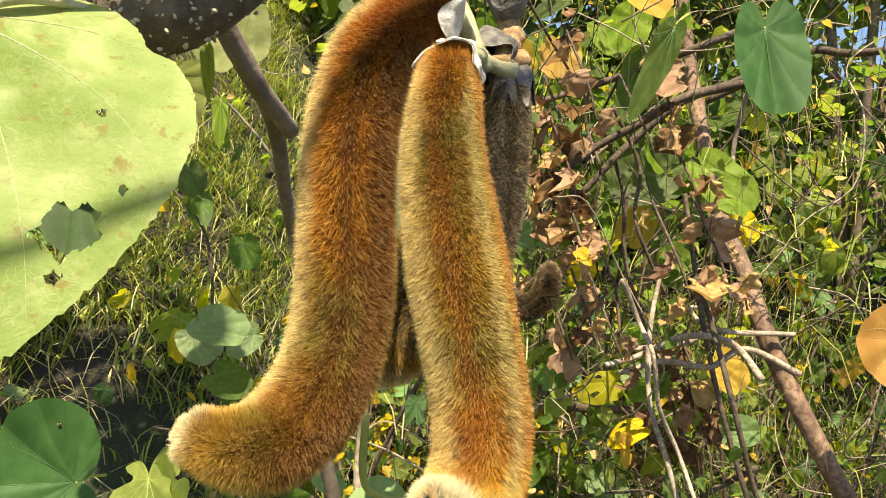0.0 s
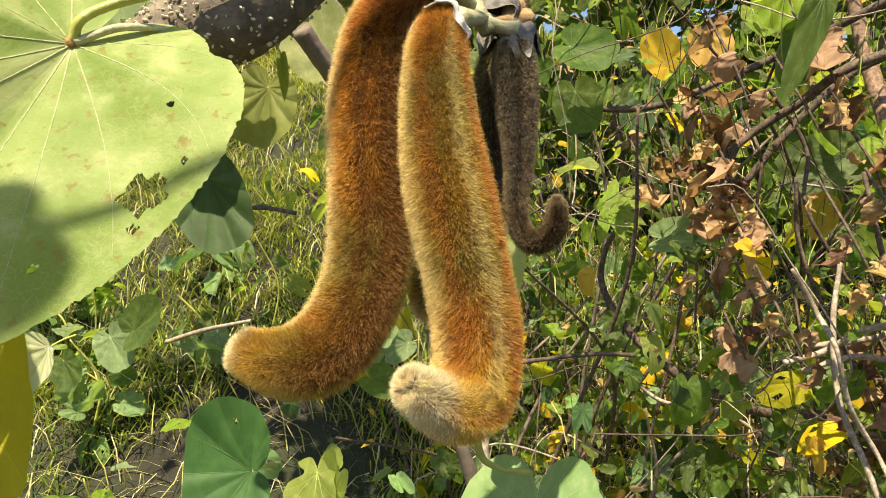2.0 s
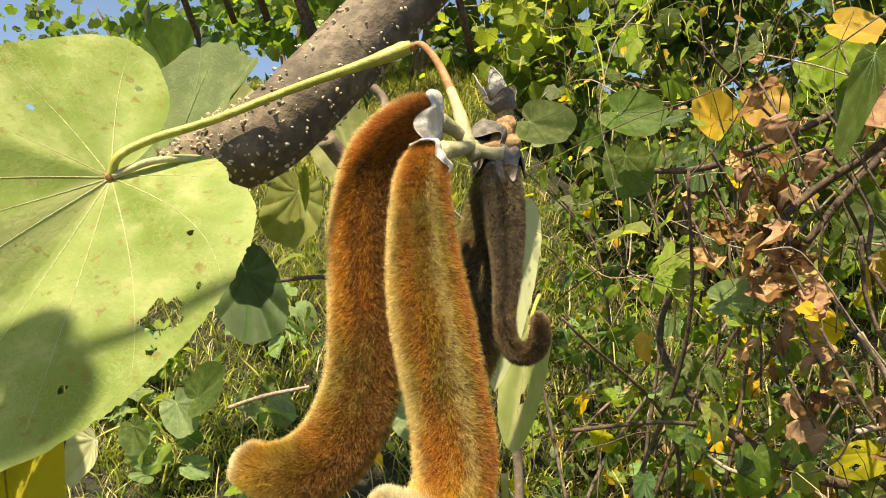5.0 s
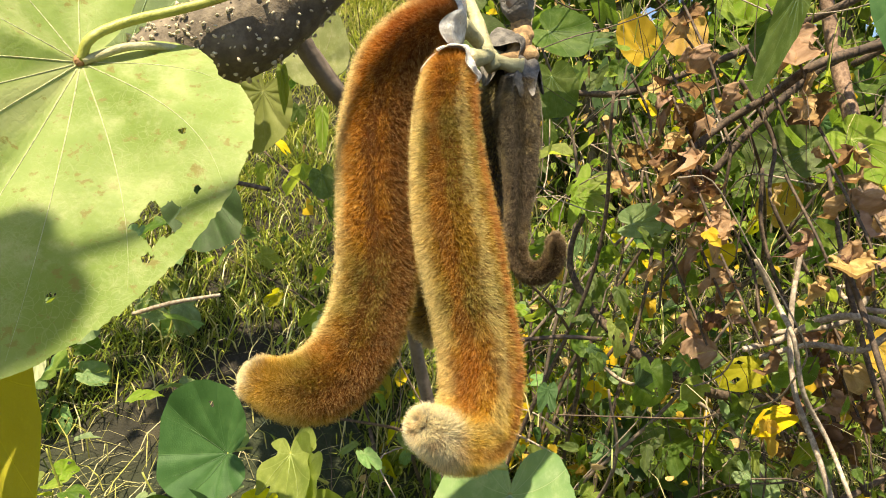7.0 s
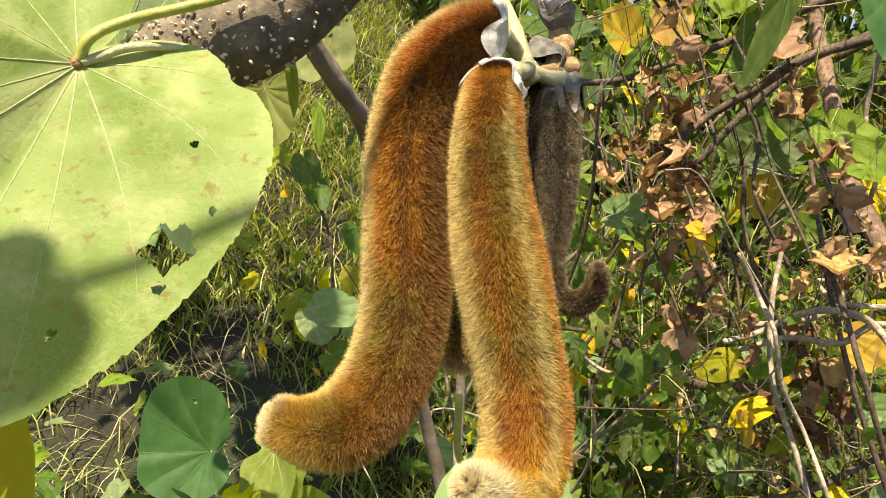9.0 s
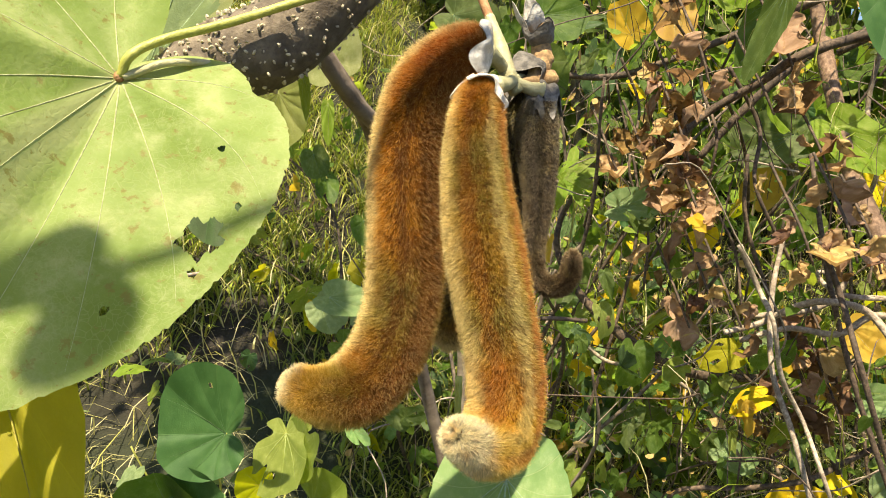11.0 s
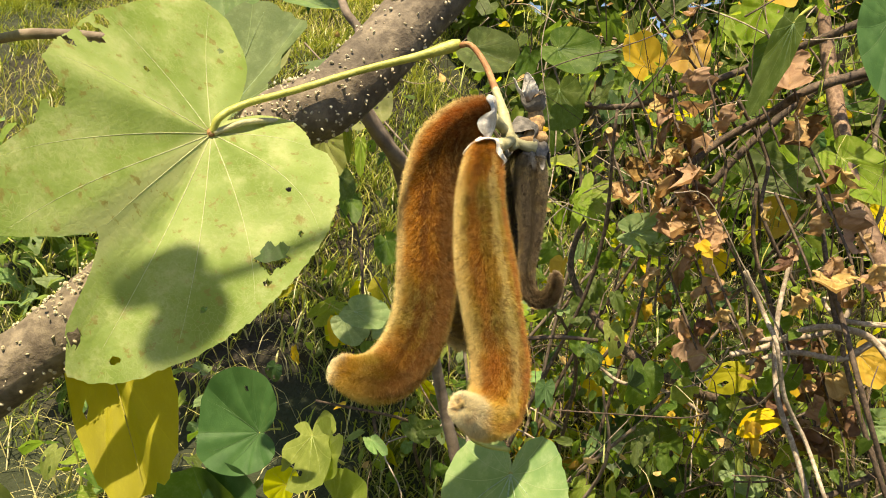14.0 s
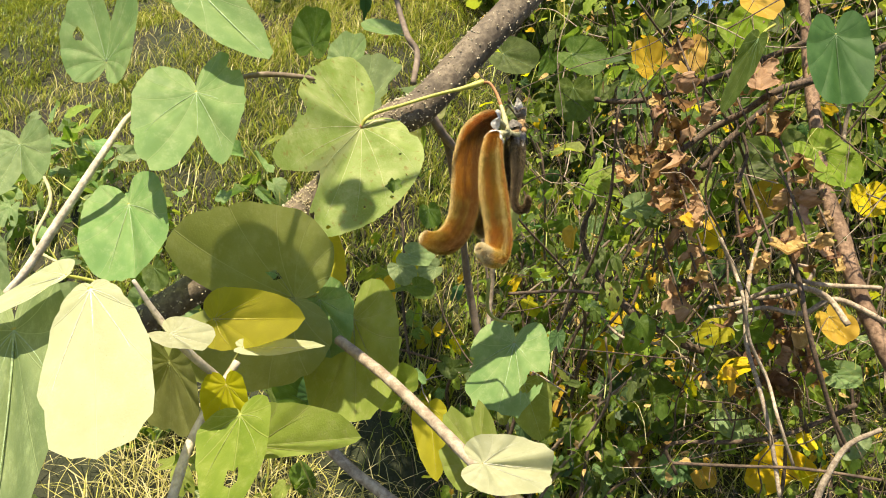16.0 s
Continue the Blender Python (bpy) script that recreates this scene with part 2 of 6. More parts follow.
FUZZ_BACK = fuzz_material("felt_olive", ((0.0, (0.30, 0.26, 0.12)), (0.5, (0.44, 0.34, 0.12)), (0.75, (0.62, 0.38, 0.08)), (1.0, CREAM)), (), 0.5, 0.5, 0.25)

POD_SKIN = bark_material("pod_skin_brown", (0.20, 0.060, 0.010), (0.34, 0.13, 0.02), 300.0, 0.7)
POD_SKIN_DARK = bark_material("pod_skin_dark", (0.05, 0.04, 0.03), (0.12, 0.095, 0.07), 300.0, 0.7)


def grass_material(name):
    n = Nodes(name)
    uv = n.add("SeparateXYZ", {0: n.add("UVMap").outputs[0]})
    rnd = uv.outputs[0]
    col = n.ramp(rnd, (0.0, (0.06, 0.13, 0.012)), (0.35, (0.20, 0.29, 0.02)), (0.65, (0.40, 0.45, 0.045)), (0.85, (0.52, 0.49, 0.13)), (1.0, (0.70, 0.62, 0.38)))
    col = n.mix(n.math("MULTIPLY", n.math("SUBTRACT", 1.0, uv.outputs[1]), 0.4), col, rgba((0.20, 0.15, 0.06)))
    return n.surface(col, 0.45, None, 0.35, n.mix(0.4, col, rgba((0.5, 0.5, 0.05))), 0.4)


GRASS = grass_material("grass_blades")


def soil_material():
    n = Nodes("soil_and_litter")
    obj = n.add("TexCoord").outputs["Object"]
    a = n.noise(obj, 14.0, 6.0, 0.65)
    b = n.noise(obj, 1.3, 3.0)
    # near-black tones also stand for the deep shade under the plants
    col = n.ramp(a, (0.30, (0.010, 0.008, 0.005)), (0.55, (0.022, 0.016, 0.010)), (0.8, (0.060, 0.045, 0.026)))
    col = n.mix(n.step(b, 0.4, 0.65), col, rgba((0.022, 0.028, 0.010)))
    return n.surface(col, 0.95, n.bump(a, 1.0, 0.03))


SOIL = soil_material()

# ---- shapes ----


def smooth_mesh(name, verts, faces, uvs=None, uv_name="UVMap"):
    me = bpy.data.meshes.new(name)
    me.from_pydata([tuple(v) for v in verts], [], faces)
    if uvs is not None:
        layer = me.uv_layers.new(name=uv_name)
        idx = np.empty(len(me.loops), np.int32)
        me.loops.foreach_get("vertex_index", idx)
        layer.data.foreach_set("uv", np.asarray(uvs, np.float32)[idx].ravel())
    me.polygons.foreach_set("use_smooth", np.ones(len(me.polygons), bool))
    me.update()
    return me


def part(name, me, material, parent=None, label=""):
    """Links a mesh as one object under a thing or a part."""
    if material is not None and not me.materials:
        me.materials.append(material)
    ob = new(name, me)
    if parent is not None:
        ob.parent = parent
    return tagged(ob, label)


def spline(pts, n):
    """Catmull-Rom through rows of any width."""
    p = np.array(pts, float)
    p = np.vstack([2 * p[0] - p[1], p, 2 * p[-1] - p[-2]])
    out = []
    for u in np.linspace(0, len(pts) - 1, n):
        i = min(int(u), len(pts) - 2)
        f = u - i
        a, b, c, d = p[i:i + 4]
        out.append(0.5 * (2 * b + (c - a) * f + (2 * a - 5 * b + 4 * c - d) * f * f + (3 * b - a - 3 * c + d) * f ** 3))
    return np.array(out)


def tube_grid(pts, n, sides, wobble=0.0, rng=None, flat=1.0, ridges=()):
    """Rings of a tube along rows of x, y, z, radius: positions, normals, and u, v of each vertex."""
    s = spline(pts, n)
    c, r = s[:, :3], np.maximum(s[:, 3], 1e-5)
    tan = np.gradient(c, axis=0)
    tan /= np.linalg.norm(tan, axis=1)[:, None]
    side = np.cross(tan[0], (0.0, -1.0, 0.13))
    if np.linalg.norm(side) < 0.1:
        side = np.cross(tan[0], (1.0, 0.0, 0.0))
    frames = []
    for k in range(n):
        side = side - tan[k] * side.dot(tan[k])
        side /= np.linalg.norm(side)
        frames.append((side, np.cross(tan[k], side)))
    ang = np.linspace(0, 2 * np.pi, sides, endpoint=False)
    lift = np.ones(sides)
    for at, half, rise in ridges:
        lift += rise * np.exp(-(((ang / (2 * np.pi) - at + 0.5) % 1.0 - 0.5) / half) ** 2)
    pos, nor, uv = [], [], []
    for k in range(n):
        a, b = frames[k]
        rr = r[k] * lift * (1 + (wobble * rng.standard_normal(sides) if wobble else 0))
        d = np.cos(ang)[:, None] * a + np.sin(ang)[:, None] * b * flat
        pos.append(c[k] + d * rr[:, None])
        nor.append(d / np.linalg.norm(d, axis=1)[:, None])
        uv.append(np.stack([ang / (2 * np.pi), np.full(sides, k / (n - 1))], 1))
    return np.array(pos), np.array(nor), np.array(uv)


def tube(name, pts, n=16, sides=8, wobble=0.0, seed=1, uv_name="UVMap", flat=1.0, ridges=()):
    pos, nor, uv = tube_grid(pts, n, sides, wobble, np.random.default_rng(seed), flat, ridges)
    verts, uvs = list(pos.reshape(-1, 3)), list(uv.reshape(-1, 2))
    faces = [(k * sides + j, k * sides + (j + 1) % sides, (k + 1) * sides + (j + 1) % sides, (k + 1) * sides + j) for k in range(n - 1) for j in range(sides)]
    faces.append(tuple(range(sides - 1, -1, -1)))
    faces.append(tuple((n - 1) * sides + j for j in range(sides)))
    return smooth_mesh(name, verts, faces, uvs, uv_name)


def centred(pts):
    """Rows relative to the first one, and that first place."""
    p = np.array(pts, float)
    o = p[0, :3].copy()
    p[:, :3] -= o
    return p, tuple(o)


# half outline of a two-lobed leaf: degrees from the midrib, and reach from the base
LOBED = ((0, 0.50), (6, 0.62), (14, 0.90), (22, 1.0), (34, 0.95), (52, 0.80), (80, 0.66), (105, 0.58), (130, 0.47), (152, 0.28), (168, 0.13), (180, 0.07))
ROUND = ((0, 0.93), (8, 0.94), (20, 0.98), (35, 0.93), (52, 0.82), (80, 0.66), (105, 0.56), (130, 0.44), (152, 0.27), (168, 0.12), (180, 0.06))
OVAL = ((0, 1.0), (8, 0.92), (18, 0.74), (30, 0.57), (48, 0.42), (75, 0.33), (105, 0.24), (140, 0.12), (180, 0.03))
TAPER = ((0, 1.0), (10, 0.99), (18, 0.93), (25, 0.80), (32, 0.62), (42, 0.40), (60, 0.22), (90, 0.12), (140, 0.06), (180, 0.03))


def leaf_mesh(name, shape=LOBED, right=1.0, left=1.0, fold=0.25, cup=0.10, curl=0.0, wave=0.03, bites=(), holes=(), rings=8, spokes=56, seed=0, ragged=0.012, twist=0.0):
    """A leaf of reach 1, base at the origin, midrib along +y, upper face +z. fold: rise of the halves from the midrib;
    bites: (degrees, width in degrees, share left); holes: (x, y, radius)."""
    rng = np.random.default_rng(seed)
    deg = np.linspace(-180, 180, spokes + 1)
    knots, reach = [k for k, _ in shape], [v for _, v in shape]
    rad = np.interp(np.abs(deg), knots, reach)
    rad = rad * (1 + ragged * rng.standard_normal(spokes + 1))
    for at, width, keep in bites:
        rad *= 1 - (1 - keep) * np.exp(-(((deg - at) / width) ** 4))
    rad[-1] = rad[0]
    ph = rng.uniform(0, 6.28, 3)
    verts, uvs = [(0.0, 0.0, 0.0)], [(0.0, 0.0)]
    for i in range(1, rings + 1):
        f = (i / rings) ** 0.85
        for d, r in zip(deg, rad):
            x, y = math.sin(radians(d)) * r * f * (right if d >= 0 else left), math.cos(radians(d)) * r * f
            rr = math.hypot(x, y)
            z = fold * abs(x) + cup * rr * rr - curl * max(0.0, y) ** 2
            z += wave * rr * (math.sin(5 * radians(d) + ph[0]) + 0.6 * math.sin(9 * radians(d) + ph[1])) + twist * x * y
            verts.append((x, y, z))
            uvs.append((x / right if d >= 0 else x / left, y))
    m = spokes + 1
    faces = []
    for j in range(spokes):
        faces.append((0, 1 + j + 1, 1 + j))
    for i in range(rings - 1):
        for j in range(spokes):
            a = 1 + i * m + j
            faces.append((a, a + 1, a + m + 1, a + m))
    if holes:
        def kept(face):
            cx = sum(verts[v][0] for v in face) / len(face)
            cy = sum(verts[v][1] for v in face) / len(face)
            return all(math.hypot(cx - hx, cy - hy) > hr * (1 + 0.10 * math.sin(5 * math.atan2(cy - hy, cx - hx) + hx * 50)) for hx, hy, hr in holes)
        faces = [f for f in faces if kept(f)]
        for i, (x, y, z) in enumerate(verts):
            for hx, hy, hr in holes:
                d = math.hypot(x - hx, y - hy)
                rim = hr * (1 + 0.10 * math.sin(5 * math.atan2(y - hy, x - hx) + hx * 50))
                if 1e-6 < d < rim:
                    verts[i] = (hx + (x - hx) * rim / d, hy + (y - hy) * rim / d, z)
    return smooth_mesh(name, verts, faces, uvs)


def leaf_pose(base, tip, facing=(0.1, -1.0, 0.45), tilt=0.0):
    """The pose and size of a leaf from its base to its tip, its upper face turned to facing and then tilted round the midrib."""
    b, t = Vector(base), Vector(tip)
    y = (t - b).normalized()
    f = Vector(facing)
    z = (f - y * f.dot(y)).normalized()
    m = Matrix((y.cross(z), y, z)).transposed().to_4x4()
    return Matrix.Translation(b) @ m @ pose(0, 0, 0, 0, tilt, 0), (t - b).length


VEIN_OF = {}


def leaf_thing(base, tip, material, label, facing=(0.1, -1.0, 0.45), tilt=0.0, shape=ROUND, right=0.0, left=0.0, stalk=None, thick=0.006, category="leaf", group="", fold=0.25, cup=0.10, curl=0.0, wave=0.03, side_veins=True, **more):
    """One leaf: blade, raised veins and stalk."""
    m, size = leaf_pose(base, tip, facing, tilt)
    usual = 0.78 if shape is ROUND else 1.0
    right, left = right or usual, left or usual
    root = new("leaf")
    root.matrix_world = Matrix.Translation(base)
    tagged(root, label, category, group)
    grown = Matrix.Translation([-v for v in base]) @ m @ Matrix.Diagonal((size, size, size, 1))
    blade = part("blade", leaf_mesh("blade", shape, right, left, fold, cup, curl, wave, **more), material, root)
    blade.matrix_basis = grown
    knots, reach = [k for k, _ in shape], [v for _, v in shape]
    if material.name not in VEIN_OF:
        c = {"leaf_green": (0.10, 0.17, 0.05), "leaf_grey_green": (0.30, 0.40, 0.20), "leaf_deep_green": (0.07, 0.13, 0.045), "leaf_bleached": (0.74, 0.73, 0.52), "leaf_olive": (0.27, 0.29, 0.08), "leaf_lime": (0.33, 0.38, 0.10), "leaf_mustard": (0.44, 0.39, 0.06)}.get(material.name, (0.48, 0.44, 0.20))
        VEIN_OF[material.name] = bark_material("vein_of_" + material.name, c, tuple(min(0.7, 1.25 * v) for v in c), 300.0, 0.6)
    for deg, bow in ((0, 0), (26, -4), (-26, 4), (58, -10), (-58, 10)) if side_veins else ((0, 0),):
        rows, long_ = [], float(np.interp(abs(deg), knots, reach)) * 0.92
        for k in range(6):
            f = k / 5
            a = radians(deg + bow * f * f)
            x, y = math.sin(a) * long_ * f * (right if deg >= 0 else left), math.cos(a) * long_ * f
            rr = math.hypot(x, y)
            rows.append((x, y, fold * abs(x) + cup * rr * rr - curl * y * y * (y > 0) - 0.0005, thick * (1.15 - f) * (1.0 if deg == 0 else 0.6)))
        ob = part("midrib" if deg == 0 else "side_vein", tube("vein", rows, 11, 5), VEIN_OF[material.name], root)
        ob.matrix_basis = grown
    back = np.array((m.to_3x3() @ Vector((0.05, -0.22, -0.40)))) * size if stalk is None else np.array(stalk) - np.array(base)
    mid = 0.5 * back + np.array((0, 0, 0.05)) * np.linalg.norm(back)
    r = 0.016 * size
    part("stalk", tube("stalk", [(0, 0, 0, r), (*mid, r), (*back, r * 1.3)], 9, 7), PETIOLE, root)
    return root


def stem_thing(name, pts, material, label, category="stem", n=24, sides=9, wobble=0.03, seed=1, group=""):
    p, o = centred(pts)
    ob = part(name, tube(name, p, n, sides, wobble, seed), material)
    ob.location = o
    return tagged(ob, label, category, group)


# ---- the cluster of velvety pods ----


def fuzz(name, pts, count, length, seed, lean=0.75, width=0.00005, flat=1.0, ridges=()):
    """Bristles on a tube: one thin tapered sliver each, leaning towards the pod's tip."""
    rng = np.random.default_rng(seed)
    pos, nor, uv = tube_grid(pts, 160, 40, flat=flat, ridges=ridges)
    r = np.linalg.norm(pos - pos.mean(axis=1, keepdims=True), axis=2).mean(axis=1)
    weight = r[:159] + 0.0006 + 0.004 * (np.arange(159) > 155) + 0.003 * (np.arange(159) < 6)
    k = rng.choice(159, count, p=weight / weight.sum())
    j = rng.integers(0, 40, count)
    a, b = rng.random((2, count, 1))
    k2, j2 = k + 1, (j + 1) % 40
    base = (pos[k, j] * (1 - a) + pos[k2, j] * a) * (1 - b) + (pos[k, j2] * (1 - a) + pos[k2, j2] * a) * b
    n0 = nor[k, j] * (1 - b) + nor[k, j2] * b
    tan = pos[k2].mean(axis=1) - pos[k].mean(axis=1)
    tan /= np.linalg.norm(tan, axis=1)[:, None]
    d = n0 + tan * (lean * rng.uniform(0.2, 1.3, (count, 1)) + 1.2 * (k > 153)[:, None]) + 0.24 * rng.standard_normal((count, 3))
    d /= np.linalg.norm(d, axis=1)[:, None]
    near_tip = np.clip((k / 159 - 0.9) * 6, 0, 1)[:, None]
    size = length * rng.uniform(0.45, 1.3, (count, 1)) * (1 - 0.1 * near_tip)
    side = np.cross(d, rng.standard_normal((count, 3)))
    side *= width / np.linalg.norm(side, axis=1)[:, None]
    verts = np.concatenate([base - side, base + side, base + d * size], 1).reshape(-1, 3)
    me = bpy.data.meshes.new(name)
    me.from_pydata(verts.tolist(), [], np.arange(count * 3).reshape(-1, 3).tolist())
    u = (uv[k, j, 0] + b[:, 0] / 40) % 1.0
    v = (k + a[:, 0]) / 159
    pod_uv = np.repeat(np.stack([u, v], 1), 3, 0)
    tip = np.stack([np.repeat(rng.random(count), 3), np.tile((0.0, 0.0, 1.0), count)], 1)
    for nm, data in (("pod", pod_uv), ("hair", tip)):
        me.uv_layers.new(name=nm).data.foreach_set("uv", data.astype(np.float32).ravel())
    me.update()
    return me


def calyx(name, at, along, radius, length, seed, lobes=5):
    """A dried cup with rounded and pointed lobes of uneven length whose rims curl outwards; it clasps the top of a pod."""
    rng = np.random.default_rng(seed)
    z = np.array(along, float)
    z /= np.linalg.norm(z)
    x = np.cross(z, (0.3, -1.0, 0.2))
    x /= np.linalg.norm(x)
    y = np.cross(z, x)
    per, rows = 14, 12
    m = lobes * per
    verts, faces = [], []
    reach, curl, ph = rng.uniform(0.55, 1.25, lobes), rng.uniform(0.0, 0.12, lobes), rng.uniform(0, 6.28, 3)
    for skin in (1.0, 0.95):
        for i in range(rows):
            f = i / (rows - 1)
            for k in range(m):
                a, q = 2 * math.pi * k / m, math.sin(math.pi * (k % per + 0.5) / per)
                tooth = 0.62 + reach[k // per] * q ** 1.6
                cup = math.sin(min(1.0, f * 1.5) * math.pi / 2)
                r = radius * (0.22 + 0.80 * cup + 0.06 * math.sin(3 * a + ph[0]) * f + 0.035 * math.sin(11 * a + ph[1] + 3 * f)) * skin
                r += radius * curl[k // per] * q * max(0.0, f - 0.7) ** 2 * 6
                verts.append(np.array(at) + x * math.cos(a) * r + y * math.sin(a) * r + z * length * f * tooth)
    for s in range(2):
        o = s * rows * m
        for i in range(rows - 1):
            for k in range(m):
                q = (o + i * m + k, o + i * m + (k + 1) % m, o + (i + 1) * m + (k + 1) % m, o + (i + 1) * m + k)
                faces.append(q if s == 0 else q[::-1])
    o, e = (rows - 1) * m, rows * m
    faces += [(o + k, o + e + k, o + e + (k + 1) % m, o + (k + 1) % m) for k in range(m)]
    return smooth_mesh(name, verts, faces)


OCHRE_SCAR = bark_material("scar_orange", (0.17, 0.10, 0.045), (0.52, 0.33, 0.14), 400.0)
cluster = tagged(new("seed_pod_cluster"), "cluster of rust-gold and grey velvety seed pods hanging from a stalk", "seed pods")
cluster.location = (0.1680, 0.3420, 1.4080)
AT = np.array(cluster.location)


def pod(rows, material, bristles, length, seed, label, flat=0.9, cup=None, ridges=()):
    p = np.array(rows, float)
    end = p[-1].copy()
    end[:3] += 0.35 * (p[-1, :3] - p[-2, :3])
    end[3] = 0.0002
    p = np.vstack([p, end])
    p[:, :3] -= AT
    body = part("pod", tube("pod", p, 90, 36, 0.012, seed, "pod", flat, ridges), POD_SKIN_DARK if material in (FUZZ_DARK, FUZZ_BACK) else POD_SKIN, cluster, label)
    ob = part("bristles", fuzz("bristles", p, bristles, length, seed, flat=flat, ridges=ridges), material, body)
    ob["kind"] = "stuff"
    if cup:
        radius, long_, mat, s = cup
        along = p[1, :3] - p[0, :3]
        part("calyx", calyx("calyx", p[0, :3] - along * 0.35, along, radius, long_, s), mat, body, "dried grey papery calyx")
    return body


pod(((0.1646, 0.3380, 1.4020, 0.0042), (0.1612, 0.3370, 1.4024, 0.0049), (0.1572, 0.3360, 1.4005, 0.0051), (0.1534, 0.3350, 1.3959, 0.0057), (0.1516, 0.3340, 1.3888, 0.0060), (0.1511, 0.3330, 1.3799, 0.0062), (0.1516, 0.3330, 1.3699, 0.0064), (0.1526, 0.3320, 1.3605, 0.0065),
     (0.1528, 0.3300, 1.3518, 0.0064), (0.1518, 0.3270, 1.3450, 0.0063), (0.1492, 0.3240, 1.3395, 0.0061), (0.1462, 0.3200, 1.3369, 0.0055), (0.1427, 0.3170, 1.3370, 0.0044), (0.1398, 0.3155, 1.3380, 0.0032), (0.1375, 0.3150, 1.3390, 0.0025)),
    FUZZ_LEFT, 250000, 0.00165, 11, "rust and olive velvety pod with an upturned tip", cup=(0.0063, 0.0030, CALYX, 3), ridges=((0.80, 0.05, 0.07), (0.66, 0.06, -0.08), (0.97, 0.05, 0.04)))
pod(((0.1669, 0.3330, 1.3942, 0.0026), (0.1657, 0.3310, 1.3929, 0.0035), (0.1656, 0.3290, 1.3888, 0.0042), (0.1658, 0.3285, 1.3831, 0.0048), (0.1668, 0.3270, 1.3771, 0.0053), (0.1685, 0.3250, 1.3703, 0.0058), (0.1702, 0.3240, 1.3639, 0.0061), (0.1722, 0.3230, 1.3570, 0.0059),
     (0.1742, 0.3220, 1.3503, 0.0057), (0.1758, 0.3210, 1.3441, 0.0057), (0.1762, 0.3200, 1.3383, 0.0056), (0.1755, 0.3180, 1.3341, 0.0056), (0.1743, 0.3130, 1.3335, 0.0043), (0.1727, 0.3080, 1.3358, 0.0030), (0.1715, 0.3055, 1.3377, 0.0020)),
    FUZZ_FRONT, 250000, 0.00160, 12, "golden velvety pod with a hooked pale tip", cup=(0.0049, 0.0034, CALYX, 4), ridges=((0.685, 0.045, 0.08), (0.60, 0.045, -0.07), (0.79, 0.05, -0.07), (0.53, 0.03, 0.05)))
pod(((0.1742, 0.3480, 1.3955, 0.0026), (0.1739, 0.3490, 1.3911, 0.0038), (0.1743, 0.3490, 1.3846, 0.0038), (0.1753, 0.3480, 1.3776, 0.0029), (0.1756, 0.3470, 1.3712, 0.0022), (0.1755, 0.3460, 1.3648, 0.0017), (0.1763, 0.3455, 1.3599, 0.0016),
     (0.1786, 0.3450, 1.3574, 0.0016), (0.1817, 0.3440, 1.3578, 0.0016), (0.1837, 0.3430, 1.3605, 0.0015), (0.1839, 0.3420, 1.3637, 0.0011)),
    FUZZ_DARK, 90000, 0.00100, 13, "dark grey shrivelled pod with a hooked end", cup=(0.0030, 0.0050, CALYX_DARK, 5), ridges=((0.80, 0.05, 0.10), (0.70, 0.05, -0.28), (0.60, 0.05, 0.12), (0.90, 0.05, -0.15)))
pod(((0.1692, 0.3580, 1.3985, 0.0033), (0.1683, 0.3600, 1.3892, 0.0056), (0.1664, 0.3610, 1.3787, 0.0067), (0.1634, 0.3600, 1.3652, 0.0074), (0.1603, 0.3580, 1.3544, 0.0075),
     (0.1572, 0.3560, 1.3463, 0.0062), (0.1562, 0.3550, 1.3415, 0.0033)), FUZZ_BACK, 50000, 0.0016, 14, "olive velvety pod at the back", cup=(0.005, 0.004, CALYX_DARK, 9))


def stalk(name, rows, material, label, n=18, sides=10, wobble=0.02):
    p = np.array(rows, float)
    p[:, :3] -= AT
    return part(name, tube(name, p, n, sides, wobble, 4), material, cluster, label)


stalk("stalk", ((0.1489, 0.3560, 1.4256, 0.0009), (0.1531, 0.3540, 1.4251, 0.0008), (0.1581, 0.3520, 1.4196, 0.0009), (0.1622, 0.3500, 1.4122, 0.0011)), PEDUNCLE, "rust-brown curved stalk", 40)
stalk("stalk", ((0.1620, 0.3501, 1.4126, 0.0011), (0.1640, 0.3485, 1.4088, 0.0012), (0.1658, 0.3470, 1.4050, 0.0015), (0.1678, 0.3450, 1.3999, 0.0018), (0.1700, 0.3450, 1.3962, 0.0015)), STALK_PALE, "pale green lower part of the stalk", 24)
stalk("pedicel", ((0.1672, 0.3455, 1.4005, 0.0013), (0.1662, 0.3420, 1.4020, 0.0014), (0.1646, 0.3385, 1.4031, 0.0020)), STALK_PALE, "pale green swollen pod stalk")
stalk("pedicel", ((0.1688, 0.3450, 1.3990, 0.0013), (0.1690, 0.3400, 1.3975, 0.0014), (0.1676, 0.3340, 1.3960, 0.0020)), STALK_PALE, "pale green swollen pod stalk")
stalk("pedicel", ((0.1690, 0.3450, 1.3985, 0.0013), (0.1720, 0.3465, 1.3975, 0.0013), (0.1745, 0.3480, 1.3970, 0.0020)), STALK_PALE, "pale green swollen pod stalk")
stalk("pedicel", ((0.1690, 0.3450, 1.3990, 0.0013), (0.1698, 0.3540, 1.4000, 0.0013), (0.1700, 0.3625, 1.3990, 0.0020)), STALK_PALE, "pale green swollen pod stalk")
stalk("bud_stalk", ((0.1695, 0.3455, 1.3975, 0.0012), (0.1725, 0.3500, 1.3995, 0.0020), (0.1732, 0.3530, 1.4040, 0.0024), (0.1722, 0.3550, 1.4095, 0.0018)), OCHRE_SCAR, "orange-brown flower stalk")

